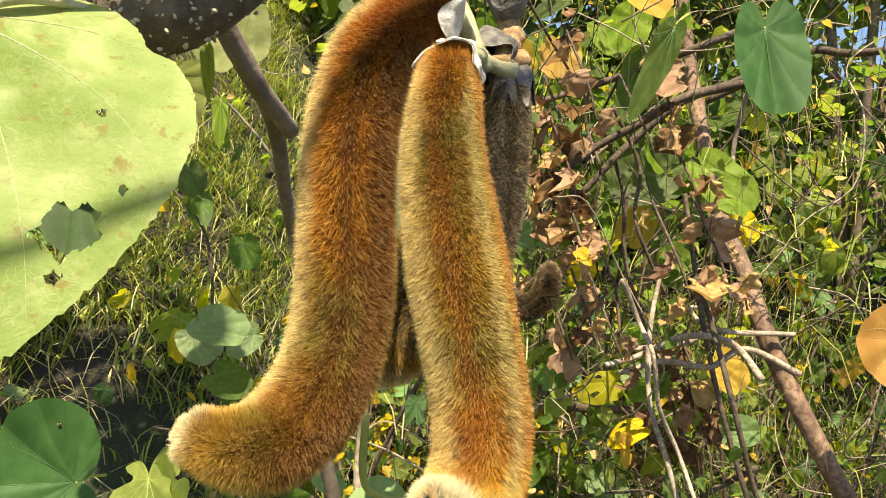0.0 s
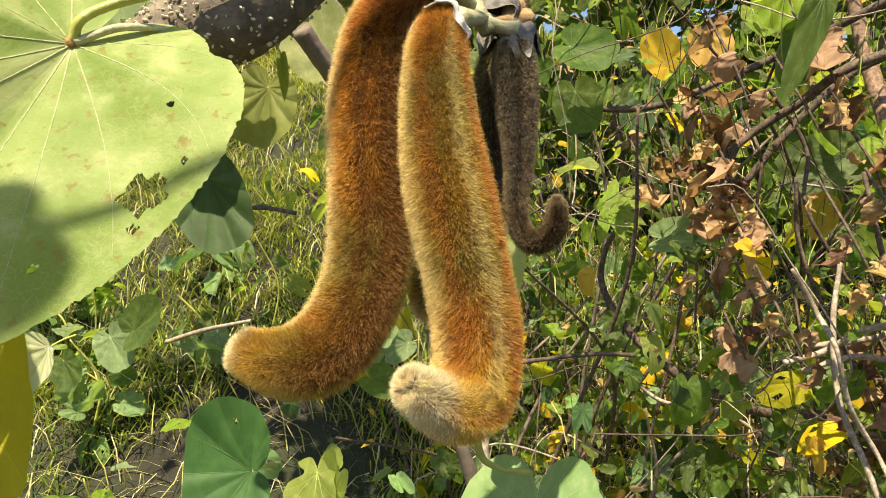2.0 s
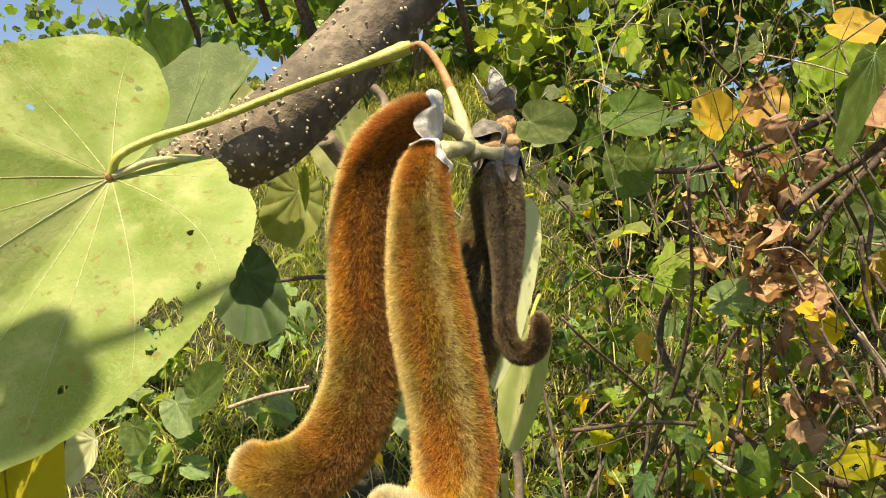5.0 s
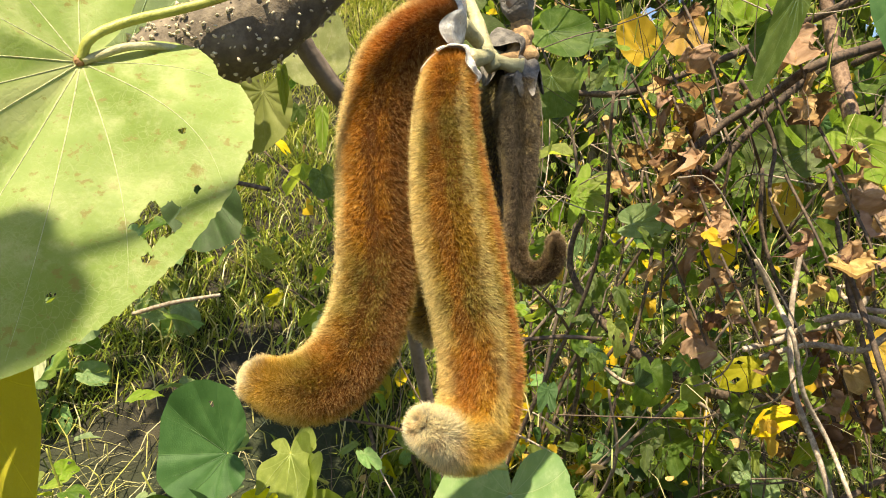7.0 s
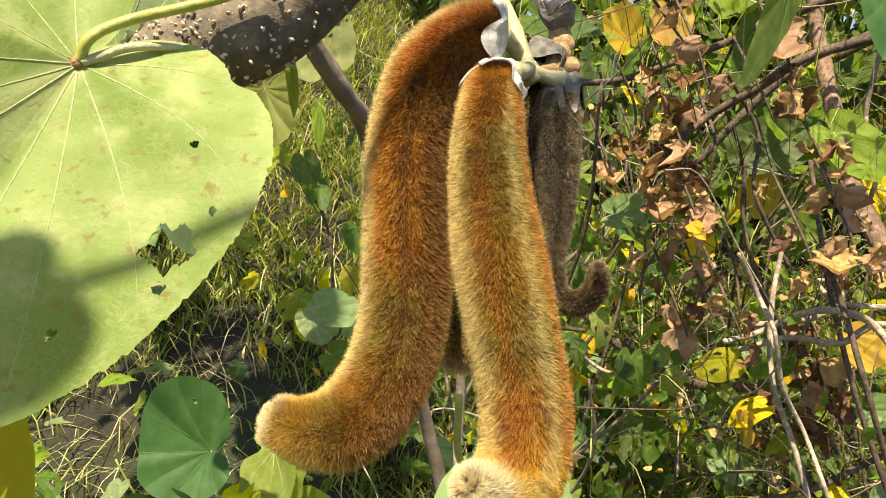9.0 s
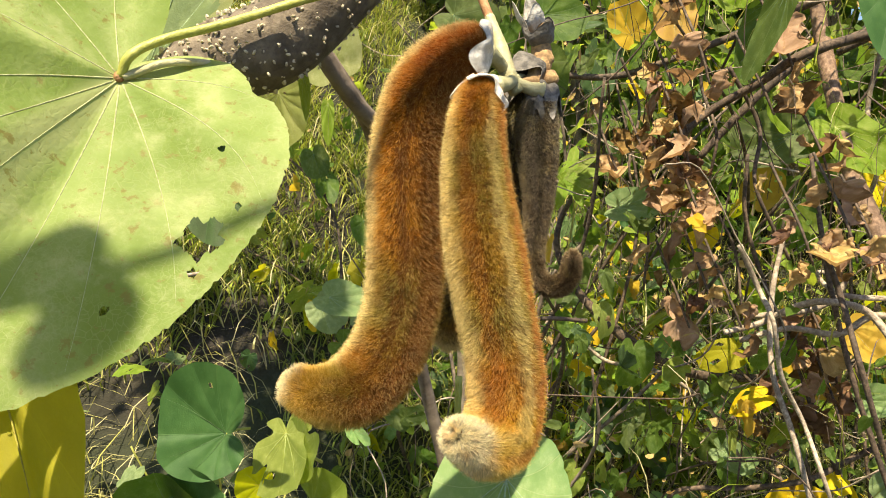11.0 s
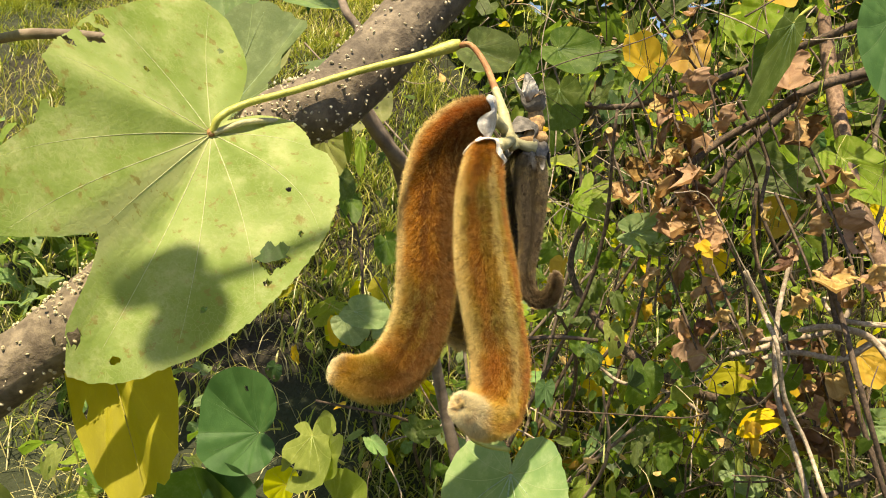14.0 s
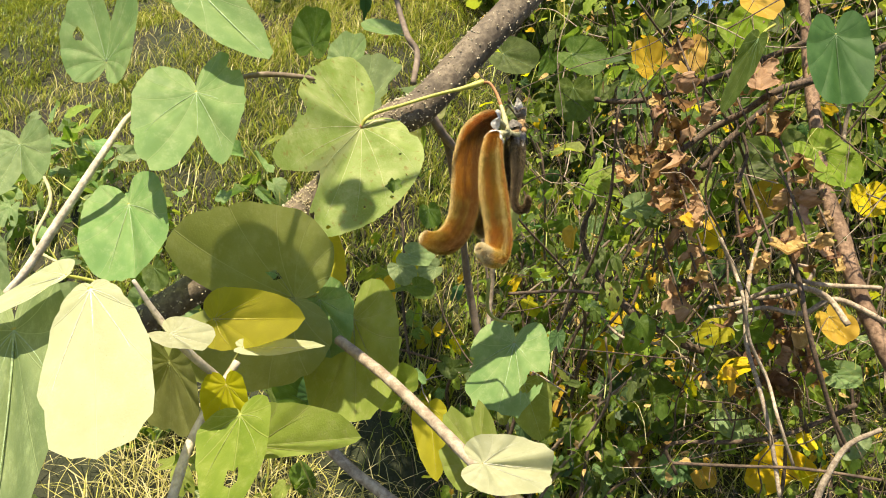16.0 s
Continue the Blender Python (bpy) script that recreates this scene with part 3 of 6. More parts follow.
BUDS = (np.array((0.1740, 0.3510, 1.4000)), np.array((0.1708, 0.3550, 1.4105)))

# dried flower remains: a short stack of ringed scars with curled husks
rng = np.random.default_rng(8)
for k, (f, r, long_, turn) in enumerate(((0.0, 0.0034, 0.0066, (0.15, -0.25, -1.0)), (0.42, 0.0038, 0.0050, (-0.5, -0.5, -0.7)), (0.66, 0.0034, 0.0046, (0.1, -0.2, 1.0)), (1.0, 0.0028, 0.0046, (-0.3, -0.3, 1.0)))):
    x, y, z = BUDS[0] + (BUDS[1] - BUDS[0]) * f
    husk = part("husk", calyx("husk", (0, 0, 0), turn, r, long_, 20 + k, 5 if k == 0 else 3), CALYX if k == 3 else CALYX_DARK, cluster, "curled grey flower husk")
    husk.location = Vector((x, y, z)) - Vector(AT)
    x, z = x - AT[0] + 0.0014, z - AT[2]
    part("scar", tube("scar", [(x, y - AT[1], z - 0.0016, 0.0012), (x + 0.0002, y - AT[1], z, 0.0019 - 0.0002 * k), (x, y - AT[1], z + 0.0018, 0.0010)], 9, 12, 0.04), OCHRE_SCAR, cluster, "orange-brown stalk scar")

# ---- the large leaf beside the pods ----
big_leaf = tagged(new("large_leaf"), "large pale green two-lobed leaf with eaten holes and yellow veins", "leaf")
big_leaf.location = (0.0926, 0.3225, 1.3943)
# its frame: across the midrib, along it, and out of the lit half; the other half is folded up round the midrib
leaf_turn = Matrix(((0.8950, -0.0606, 0.4419), (0.2057, -0.8231, -0.5294), (-0.3958, -0.5647, 0.7242)))
REACH = 0.0428
# degrees round the hub from the midrib, and the rise of the blade there
RISE = ((-180, 4), (-141, 14), (-95, 26), (-46, 31), (-20, 12), (-8, 5), (0, 0), (8.5, -14), (30, -11), (55, -6.5), (82, 8), (120, 10), (180, 4))
# degrees round the hub, and the reach of the eaten edge
EDGE = ((-180, 0.16), (-171, 0.48), (-166, 0.66), (-157, 0.88), (-151, 1.05), (-142, 1.13), (-128, 1.07), (-103, 0.95), (-72, 0.93), (-52, 1.0), (-47, 1.02), (-42, 0.95), (-39, 0.92), (-35, 1.0), (-29.5, 1.03), (-23, 1.25),
        (-18, 1.48), (-14, 1.50), (-11, 1.46), (-7, 1.29), (-3.5, 1.16), (0, 0.99), (2, 1.06), (4.3, 1.2), (5.8, 1.44), (8, 1.57), (10.2, 1.67), (14.4, 1.65), (21, 1.60), (27, 1.51), (34, 1.42), (40.5, 1.34), (50, 1.22),
        (61.5, 1.11), (72, 1.03), (83, 0.945), (95, 0.845), (107, 0.725), (109.5, 0.64), (112, 0.61), (121, 0.585), (138.5, 0.525), (148, 0.44), (158, 0.34), (168, 0.22), (180, 0.16))
EATEN = ((55.2, 0.962, 0.085), (50.5, 1.10, 0.018), (8.2, 1.49, 0.034), (16.4, 1.52, 0.022), (-88, 0.52, 0.02), (75, 0.66, 0.016), (33, 1.2, 0.014), (66, 0.93, 0.012), (-150, 0.72, 0.02), (-80, 0.85, 0.070), (-90, 0.88, 0.045), (-37, 0.93, 0.050), (-41, 0.97, 0.040), (-66, 0.91, 0.035))


def leaf_point(deg, reach):
    """A place on the blade, in its own frame and in shares of REACH."""
    rise = sum(np.interp(deg + d, [k for k, _ in RISE], [v for _, v in RISE]) for d in (-6, -3, 0, 3, 6)) / 5
    rise = radians(rise) - 0.05 * (reach - 0.5) ** 2 + 0.012 * math.sin(9 * radians(deg) + 4 * reach)
    return Vector((math.sin(radians(deg)) * math.cos(rise), math.cos(radians(deg)) * math.cos(rise), math.sin(rise))) * reach


def large_blade(spokes=440, rings=72):
    rng = np.random.default_rng(5)
    deg = np.linspace(-179.9, 179.9, spokes)
    rad = np.interp(deg, [k for k, _ in EDGE], [v for _, v in EDGE]) * (1 + 0.004 * rng.standard_normal(spokes))
    flat = [(0.0, 0.0)]
    for i in range(1, rings + 1):
        for d, r in zip(deg, rad):
            flat.append((d, r * (i / rings) ** 0.8))
    xy = [(r * math.sin(radians(d)), r * math.cos(radians(d))) for d, r in flat]
    holes = [(r * math.sin(radians(d)), r * math.cos(radians(d)), w) for d, r, w in EATEN]

    def rim(x, y, hx, hy, w):
        a = math.atan2(y - hy, x - hx)
        return w * (1 + 0.16 * math.sin(5 * a + hx * 50) + 0.10 * math.sin(9 * a + hy * 30))
    faces = [(0, 1 + j, 2 + j) for j in range(spokes - 1)]
    for i in range(rings - 1):
        for j in range(spokes - 1):
            a = 1 + i * spokes + j
            faces.append((a, a + spokes, a + spokes + 1, a + 1))
    kept = []
    for f in faces:
        cx, cy = sum(xy[v][0] for v in f) / len(f), sum(xy[v][1] for v in f) / len(f)
        if all(math.hypot(cx - hx, cy - hy) > rim(cx, cy, hx, hy, w) for hx, hy, w in holes):
            kept.append(f)
    for k, (x, y) in enumerate(xy):
        for hx, hy, w in holes:
            d = math.hypot(x - hx, y - hy)
            if 1e-6 < d < rim(x, y, hx, hy, w):
                f = rim(x, y, hx, hy, w) / d
                xy[k] = (hx + (x - hx) * f, hy + (y - hy) * f)
    verts = [leaf_point(math.degrees(math.atan2(x, y)), math.hypot(x, y)) if k else Vector() for k, (x, y) in enumerate(xy)]
    return smooth_mesh("blade", verts, kept, [(0.62 * x, 0.62 * y) for x, y in xy])


leaf_size = leaf_turn.to_4x4() @ Matrix.Diagonal((REACH, REACH, REACH, 1))
blade = part("blade", large_blade(), LEAF_LARGE, big_leaf)
blade.matrix_basis = leaf_size
VEIN = bark_material("vein_yellow", (0.58, 0.60, 0.28), (0.70, 0.70, 0.38), 400.0, 0.6)


def vein(deg, share, bow, r0=0.0038, start=0.03):
    """A raised vein on the near face of the blade, from the hub towards the edge."""
    reach = float(np.interp(deg + bow, [k for k, _ in EDGE], [v for _, v in EDGE])) * share
    rows = []
    for k in range(10):
        f = start + (1 - start) * k / 9
        p = leaf_point(deg + bow * f * f, reach * f)
        q = leaf_point(deg + bow * f * f + 0.5, reach * f)
        out = Vector((0, 0, 1)) if k == 0 else p.cross(q).normalized()
        out = out if out.z > 0 else -out
        rows.append((*(p + out * 0.0002), r0 * (1.1 - f)))
    ob = part("vein", tube("vein", rows, 30, 6), VEIN, big_leaf, "pale yellow-green raised vein")
    ob.matrix_basis = leaf_size


for deg, share, bow in ((0, 0.96, 0), (16, 0.97, -3), (31, 0.96, -3), (52, 0.95, -6), (84, 0.95, -13), (122, 0.92, -14), (-11, 0.96, 1), (-27, 0.96, 5), (-60, 0.95, 10), (-104, 0.94, 8), (-140, 0.93, -4)):
    vein(deg, share, bow)
rows, o = centred(((0.0930, 0.3222, 1.3947, 0.0010), (0.0952, 0.3222, 1.3988, 0.0010), (0.0993, 0.3270, 1.4030, 0.0010), (0.1091, 0.3360, 1.4085, 0.0010), (0.1245, 0.3440, 1.4157, 0.0010), (0.1386, 0.3500, 1.4210, 0.0012), (0.1467, 0.3550, 1.4250, 0.0018), (0.1492, 0.3562, 1.4262, 0.0013)))
ob = part("petiole", tube("petiole", rows, 50, 12, 0.02), PETIOLE, big_leaf, "yellow-green leaf stalk with a swollen end")
ob.location = Vector(o) - big_leaf.location
rows, o = centred(((0.0935, 0.3222, 1.3945, 0.0009), (0.1000, 0.3280, 1.3985, 0.0008), (0.1050, 0.3400, 1.4000, 0.0008), (0.1085, 0.3520, 1.3985, 0.0008)))
ob = part("petiole", tube("petiole", rows, 24, 10), STALK_PALE, big_leaf, "pale leaf stalk")
ob.location = Vector(o) - big_leaf.location
knot = part("knot", tube("knot", ((0, 0.0006, -0.0004, 0.0006), (0.0001, -0.0004, 0.0003, 0.0013), (0.0002, -0.0012, 0.0008, 0.0006)), 8, 10, 0.08), PEDUNCLE, big_leaf, "brown knot where the veins meet")

# ---- leaves and twigs close to the pods ----
BRANCH_ROWS = ((0.2000, 0.4560, 1.5660, 0.0100), (0.1700, 0.4200, 1.5110, 0.0098), (0.1370, 0.3800, 1.4520, 0.0096), (0.1140, 0.3540, 1.4110, 0.0098), (0.0982, 0.3450, 1.3999, 0.0094), (0.0884, 0.3340, 1.3812, 0.0090), (0.0786, 0.3230, 1.3640, 0.0088), (0.0685, 0.3130, 1.3490, 0.0086), (0.0590, 0.3020, 1.3352, 0.0085), (0.0106, 0.2800, 1.2910, 0.0084), (-0.0335, 0.2650, 1.2573, 0.0084))
stem_thing("branch", BRANCH_ROWS, BARK, "thick brown branch dotted with pale corky warts", category="branch", n=60, sides=20, wobble=0.02)
leaf_thing((0.1157, 0.2290, 1.3137), (0.0581, 0.2150, 1.3069), LEAF_OLIVE, "large olive-green two-lobed leaf folded along its midrib", shape=LOBED, facing=(-0.05, -1.0, 0.2), fold=0.36, cup=0.0, right=0.98, left=0.95, spokes=84, rings=12, seed=21, holes=((0.16, 0.14, 0.035),))
leaf_thing((0.0613, 0.3200, 1.3370), (0.0936, 0.3080, 1.2979), LEAF_MUSTARD, "mustard-yellow leaf with a ragged upper edge", shape=ROUND, fold=0.12, right=0.36, left=0.50, spokes=72, bites=((-140, 14, 0.7),), holes=((0.16, 0.38, 0.02),), seed=22, facing=(-0.1, -0.8, 0.55))
leaf_thing((0.0698, 0.3600, 1.4033), (0.0880, 0.3800, 1.4385), LEAF_TEAL, "grey-green torn leaf with ragged holes behind a large leaf", shape=ROUND, right=0.9, bites=((60, 16, 0.55), (20, 10, 0.6)), holes=((0.3, 0.45, 0.16), (0.18, 0.62, 0.09)), spokes=84, rings=14, seed=23, facing=(0.1, -1.0, 0.3))
leaf_thing((0.0262, 0.4200, 1.4441), (0.0287, 0.4300, 1.4677), LEAF_TEAL, "small grey-green leaf on a twig", shape=ROUND, seed=24)
leaf_thing((-0.0298, 0.6200, 1.5102), (-0.0596, 0.6000, 1.5079), LEAF_TEAL, "pale grey-green round leaf", shape=ROUND, seed=25, facing=(0.0, -0.7, 0.9))
leaf_thing((0.0087, 0.2900, 1.4045), (0.0386, 0.2620, 1.3556), LEAF_TEAL, "grey-green two-lobed leaf with a shaded lobe", shape=LOBED, facing=(0.1, -0.8, 0.7), fold=0.32, left=0.68, right=0.72, spokes=84, rings=12, bites=((-100, 8, 0.8),), holes=((-0.52, 0.05, 0.03), (-0.62, -0.22, 0.03)), seed=26, stalk=None)
leaf_thing((-0.0110, 0.3100, 1.4650), (0.0601, 0.2850, 1.4162), LEAF_TEAL, "grey-green leaf hanging with its tip down", facing=(0.3, -0.8, 0.5), shape=OVAL, fold=0.2, right=0.62, left=0.5, seed=27)
leaf_thing((-0.0552, 0.3520, 1.5187), (-0.0168, 0.3595, 1.4762), LEAF_GREEN, "dark green rounded leaf in shade", facing=(0.0, -1.0, 0.1), shape=ROUND, seed=28, right=1.1, left=1.1)
leaf_thing((-0.0649, 0.3000, 1.4206), (-0.0685, 0.3100, 1.4687), LEAF_TEAL, "green two-lobed leaf with ragged holes", shape=LOBED, right=0.75, left=0.75, facing=(0.1, -0.9, 0.3), fold=0.35, holes=((-0.32, 0.28, 0.06),), seed=29, spokes=72, rings=10)
leaf_thing((-0.0141, 0.2700, 1.3416), (0.0201, 0.2450, 1.3038), LEAF_TEAL, "grey-green two-lobed leaf half in shade", facing=(0.0, -0.8, 0.7), fold=0.3, shape=ROUND, right=0.62, left=0.6, seed=30, spokes=72)
leaf_thing((-0.1674, 0.3300, 1.3689), (-0.1482, 0.3200, 1.3321), LEAF_TEAL, "small green leaf with a bleached lower edge", facing=(0.0, -0.7, 0.8), shape=LOBED, seed=31, right=0.9, left=0.9, fold=0.3)
leaf_thing((-0.0769, 0.2400, 1.3153), (-0.0631, 0.2400, 1.2842), LEAF_TEAL, "grey-green leaf hanging on a twig", shape=OVAL, seed=45)
stem_thing("twig", ((-0.0172, 0.3200, 1.4125, 0.0013), (0.0007, 0.3250, 1.4166, 0.0013), (0.0276, 0.3250, 1.4208, 0.0016), (0.0581, 0.3300, 1.4201, 0.0013), (0.0769, 0.3500, 1.4176, 0.0010)), TWIG, "thin grey twig behind the leaves", category="twig")
stem_thing("twig", ((-0.0643, 0.2200, 1.2723, 0.0022), (-0.0436, 0.2300, 1.2996, 0.0022), (-0.0323, 0.2400, 1.3275, 0.0023), (-0.0241, 0.2500, 1.3526, 0.0020), (-0.0205, 0.2600, 1.3708, 0.0018), (-0.0176, 0.2750, 1.3918, 0.0012), (-0.0004, 0.2850, 1.3954, 0.0006)), TWIG_PALE, "pale bare twig leading to a leaf", category="twig")
stem_thing("twig", ((-0.1540, 0.3300, 1.3603, 0.0011), (-0.1147, 0.3100, 1.3368, 0.0011), (-0.0922, 0.2800, 1.3119, 0.0010), (-0.0477, 0.2600, 1.3055, 0.0009)), STALK_PALE, "thin green twig in the thicket", category="twig")
leaf_thing((0.1340, 0.2480, 1.3050), (0.1580, 0.2150, 1.2678), LEAF_OLIVE, "olive-green leaf crossed by a shadow", shape=ROUND, fold=0.2, right=0.6, left=0.64, spokes=64, seed=32, facing=(0.0, -1.0, 0.3))
leaf_thing((0.1210, 0.2400, 1.3129), (0.1328, 0.2350, 1.2885), LEAF_TEAL, "grey-green leaf with bleached flecks", shape=ROUND, seed=33)
leaf_thing((0.1056, 0.1900, 1.3092), (0.1541, 0.1800, 1.3179), LEAF_MUSTARD, "mustard-yellow curled leaf on a twig", shape=OVAL, left=0.7, right=0.7, seed=34, facing=(0.0, -1.0, 0.2))
leaf_thing((0.1258, 0.1800, 1.3036), (0.1534, 0.1900, 1.3052), LEAF_CREAM, "bleached pale green leaf edge", shape=OVAL, right=0.4, left=0.4, seed=35, facing=(0.0, -0.7, 0.7))
leaf_thing((0.1398, 0.1700, 1.2738), (0.1760, 0.1800, 1.2813), LEAF_OLIVE, "olive-green pointed leaf on a twig", shape=OVAL, left=1.1, right=0.35, seed=36, facing=(0.0, -1.0, 0.3))
leaf_thing((0.1017, 0.1350, 1.3258), (0.1333, 0.1120, 1.2861), LEAF_CREAM, "pale bleached leaf hanging close by", shape=TAPER, left=0.9, right=0.8, seed=37, facing=(0.1, -0.6, 0.8), fold=0.12, ragged=0.008, spokes=96, bites=((-28, 6, 0.92), (22, 5, 0.88)))
leaf_thing((0.0652, 0.1400, 1.3066), (0.1068, 0.1050, 1.2578), LEAF_TEAL, "blue-green leaf with a sun-bleached top", shape=ROUND, left=0.42, right=0.42, seed=38, facing=(0.1, -0.7, 0.7))
leaf_thing((0.0860, 0.1400, 1.3275), (0.0567, 0.1300, 1.3060), LEAF_CREAM, "bleached pale leaf on a twig", shape=OVAL, left=0.7, right=0.7, seed=39, facing=(0.0, -0.5, 0.9))
leaf_thing((0.1277, 0.1400, 1.3155), (0.1437, 0.1400, 1.3133), LEAF_CREAM, "pale bleached leaf on a twig", shape=ROUND, left=0.6, right=0.6, seed=40, facing=(0.0, -0.5, 0.9))
leaf_thing((0.1342, 0.1600, 1.2965), (0.1376, 0.1600, 1.2812), LEAF_MUSTARD, "small olive-yellow leaf on a twig", shape=ROUND, seed=41)
leaf_thing((0.1438, 0.1550, 1.2895), (0.1653, 0.1250, 1.2697), LEAF_LIME, "yellow-green leaf with ragged holes", shape=OVAL, left=0.9, right=0.9, seed=42, holes=((0.0, 0.62, 0.06),), spokes=72, rings=12)
leaf_thing((0.2232, 0.1550, 1.2916), (0.2426, 0.1600, 1.2918), LEAF_CREAM, "dry bleached leaf with curled edges", shape=ROUND, left=0.6, right=0.65, seed=43, wave=0.08, facing=(0.0, -0.8, 0.6))
leaf_thing((0.2158, 0.1800, 1.2796), (0.2070, 0.1900, 1.2980), LEAF_OLIVE, "olive-grey torn leaf on a twig", shape=ROUND, left=0.75, right=0.5, seed=44, bites=((0, 14, 0.75), (-50, 10, 0.8)), facing=(0.0, -1.0, 0.4))
leaf_thing((0.1686, 0.2600, 1.2692), (0.1790, 0.2500, 1.2417), LEAF_MUSTARD, "yellow-brown hanging leaf in shade", shape=OVAL, left=0.8, right=0.8, seed=46)
leaf_thing((0.0292, 0.2000, 1.2975), (0.0047, 0.2000, 1.2737), LEAF_TEAL, "grey-green leaf half hidden by a twig", shape=ROUND, seed=47)
leaf_thing((0.0775, 0.2000, 1.2862), (0.0740, 0.2100, 1.2544), LEAF_OLIVE, "olive leaf in deep shade", shape=ROUND, seed=48)
stem_thing("twig", ((0.1150, 0.1380, 1.3300, 0.0006), (0.1190, 0.1440, 1.3193, 0.0010), (0.1260, 0.1500, 1.3082, 0.0014), (0.1306, 0.1650, 1.2947, 0.0011)), TWIG_PALE, "pale bare twig with bleached leaves", category="twig")
stem_thing("twig", ((0.1309, 0.1700, 1.3014, 0.0013), (0.1282, 0.1600, 1.2879, 0.0015), (0.1284, 0.1500, 1.2759, 0.0016), (0.1314, 0.1400, 1.2622, 0.0017)), TWIG_PALE, "pale forked twig in the thicket", category="twig")
stem_thing("twig", ((0.1398, 0.2250, 1.3006, 0.0021), (0.1697, 0.2050, 1.2957, 0.0021), (0.1957, 0.1850, 1.2905, 0.0020), (0.2180, 0.1650, 1.2870, 0.0020), (0.2371, 0.1500, 1.2841, 0.0019)), VINE_PALE, "pale grey-brown twig running down", category="twig")
stem_thing("twig", ((0.0374, 0.4000, 1.1865, 0.0039), (0.0655, 0.4000, 1.1684, 0.0039), (0.1009, 0.4000, 1.1528, 0.0038)), VINE_PALE, "pale bare twig near the ground", category="twig")
leaf_thing((0.1063, 0.1382, 1.6794), (0.0966, 0.1254, 1.6694), LEAF_TEAL, "grey-green two-lobed leaf overhead that shades the large leaf", shape=LOBED, facing=(0.0, -0.45, 0.893), fold=0.1, right=0.85, left=0.85, seed=71)
stem_thing("twig", ((0.1063, 0.1382, 1.6794, 0.0013), (0.1160, 0.1475, 1.6844, 0.0014), (0.1263, 0.1545, 1.6902, 0.0015), (0.2163, 0.2045, 1.7502, 0.0022)), TWIG, "thin overhead twig carrying a leaf", category="twig")
leaf_thing((0.0914, 0.1270, 1.4736), (0.1343, 0.1399, 1.4693), LEAF_OLIVE, "olive-green leaf overhead that shades the leaves below", shape=ROUND, facing=(0.0, -0.45, 0.893), fold=0.1, seed=150, side_veins=False)
stem_thing("twig", ((0.0914, 0.1270, 1.4736, 0.0010), (0.1214, 0.1520, 1.5086, 0.0014), (0.1514, 0.1770, 1.5236, 0.0020)), TWIG, "thin overhead twig carrying a leaf", category="twig")
leaf_thing((0.1454, 0.1282, 1.4625), (0.1243, 0.1492, 1.4590), LEAF_OLIVE, "olive-green leaf overhead that shades the leaves below", shape=ROUND, facing=(0.0, -0.45, 0.893), fold=0.1, seed=152, side_veins=False)
stem_thing("twig", ((0.1454, 0.1282, 1.4625, 0.0010), (0.1754, 0.1532, 1.4975, 0.0014), (0.2054, 0.1782, 1.5125, 0.0020)), TWIG, "thin overhead twig carrying a leaf", category="twig")
leaf_thing((0.1604, 0.1494, 1.4711), (0.1280, 0.1624, 1.4678), LEAF_OLIVE, "olive-green leaf overhead that shades the leaves below", shape=ROUND, facing=(0.0, -0.45, 0.893), fold=0.1, seed=156, side_veins=False)
stem_thing("twig", ((0.1604, 0.1494, 1.4711, 0.0010), (0.1904, 0.1744, 1.5061, 0.0014), (0.2204, 0.1994, 1.5211, 0.0020)), TWIG, "thin overhead twig carrying a leaf", category="twig")
leaf_thing((0.1496, 0.4900, 1.2540), (0.1588, 0.4250, 1.2105), LEAF_TEAL, "pale green heart-shaped leaf with eaten holes", shape=ROUND, right=0.58, left=0.54, spokes=96, rings=16, holes=((-0.27, 0.48, 0.085), (-0.2, 0.6, 0.06), (-0.05, 0.62, 0.02), (-0.42, 0.42, 0.02)), bites=((60, 7, 0.85), (48, 4, 0.85)), seed=50, fold=0.10, facing=(0.0, -0.4, 1.0))
leaf_thing((0.1538, 0.5200, 1.2167), (0.1724, 0.5200, 1.1749), LEAF_LIME, "yellow-green leaf showing through an eaten hole", shape=OVAL, left=1.2, right=1.2, seed=51)
stem_thing("twig", ((0.1335, 0.4600, 1.3037, 0.0014), (0.1348, 0.4600, 1.2820, 0.0014), (0.1405, 0.4650, 1.2746, 0.0011), (0.1518, 0.4700, 1.2725, 0.0011)), PETIOLE, "thin green leaf stalk", category="twig")
stem_thing("twig", ((0.1009, 0.4000, 1.4126, 0.0028), (0.1032, 0.4300, 1.3961, 0.0027), (0.0994, 0.4600, 1.3727, 0.0022), (0.0986, 0.4900, 1.3421, 0.0023), (0.0964, 0.5200, 1.3033, 0.0029), (0.1004, 0.5400, 1.2626, 0.0034), (0.1076, 0.5500, 1.2263, 0.0035), (0.1068, 0.5600, 1.1781, 0.0036), (0.1132, 0.5700, 1.1293, 0.0037)), TWIG, "upright grey-brown stem behind the pods", category="stem")
stem_thing("twig", ((0.0992, 0.3950, 1.4166, 0.0031), (0.1048, 0.4100, 1.4028, 0.0029), (0.1089, 0.4300, 1.3931, 0.0027)), TWIG, "short grey side shoot of a branch", category="twig")
stem_thing("twig", ((-0.0356, 0.6200, 1.5518, 0.0025), (-0.0088, 0.6000, 1.5052, 0.0029), (0.0033, 0.6000, 1.4887, 0.0029), (0.0105, 0.5800, 1.4569, 0.0028)), TWIG, "thin upright grey twig", category="twig")
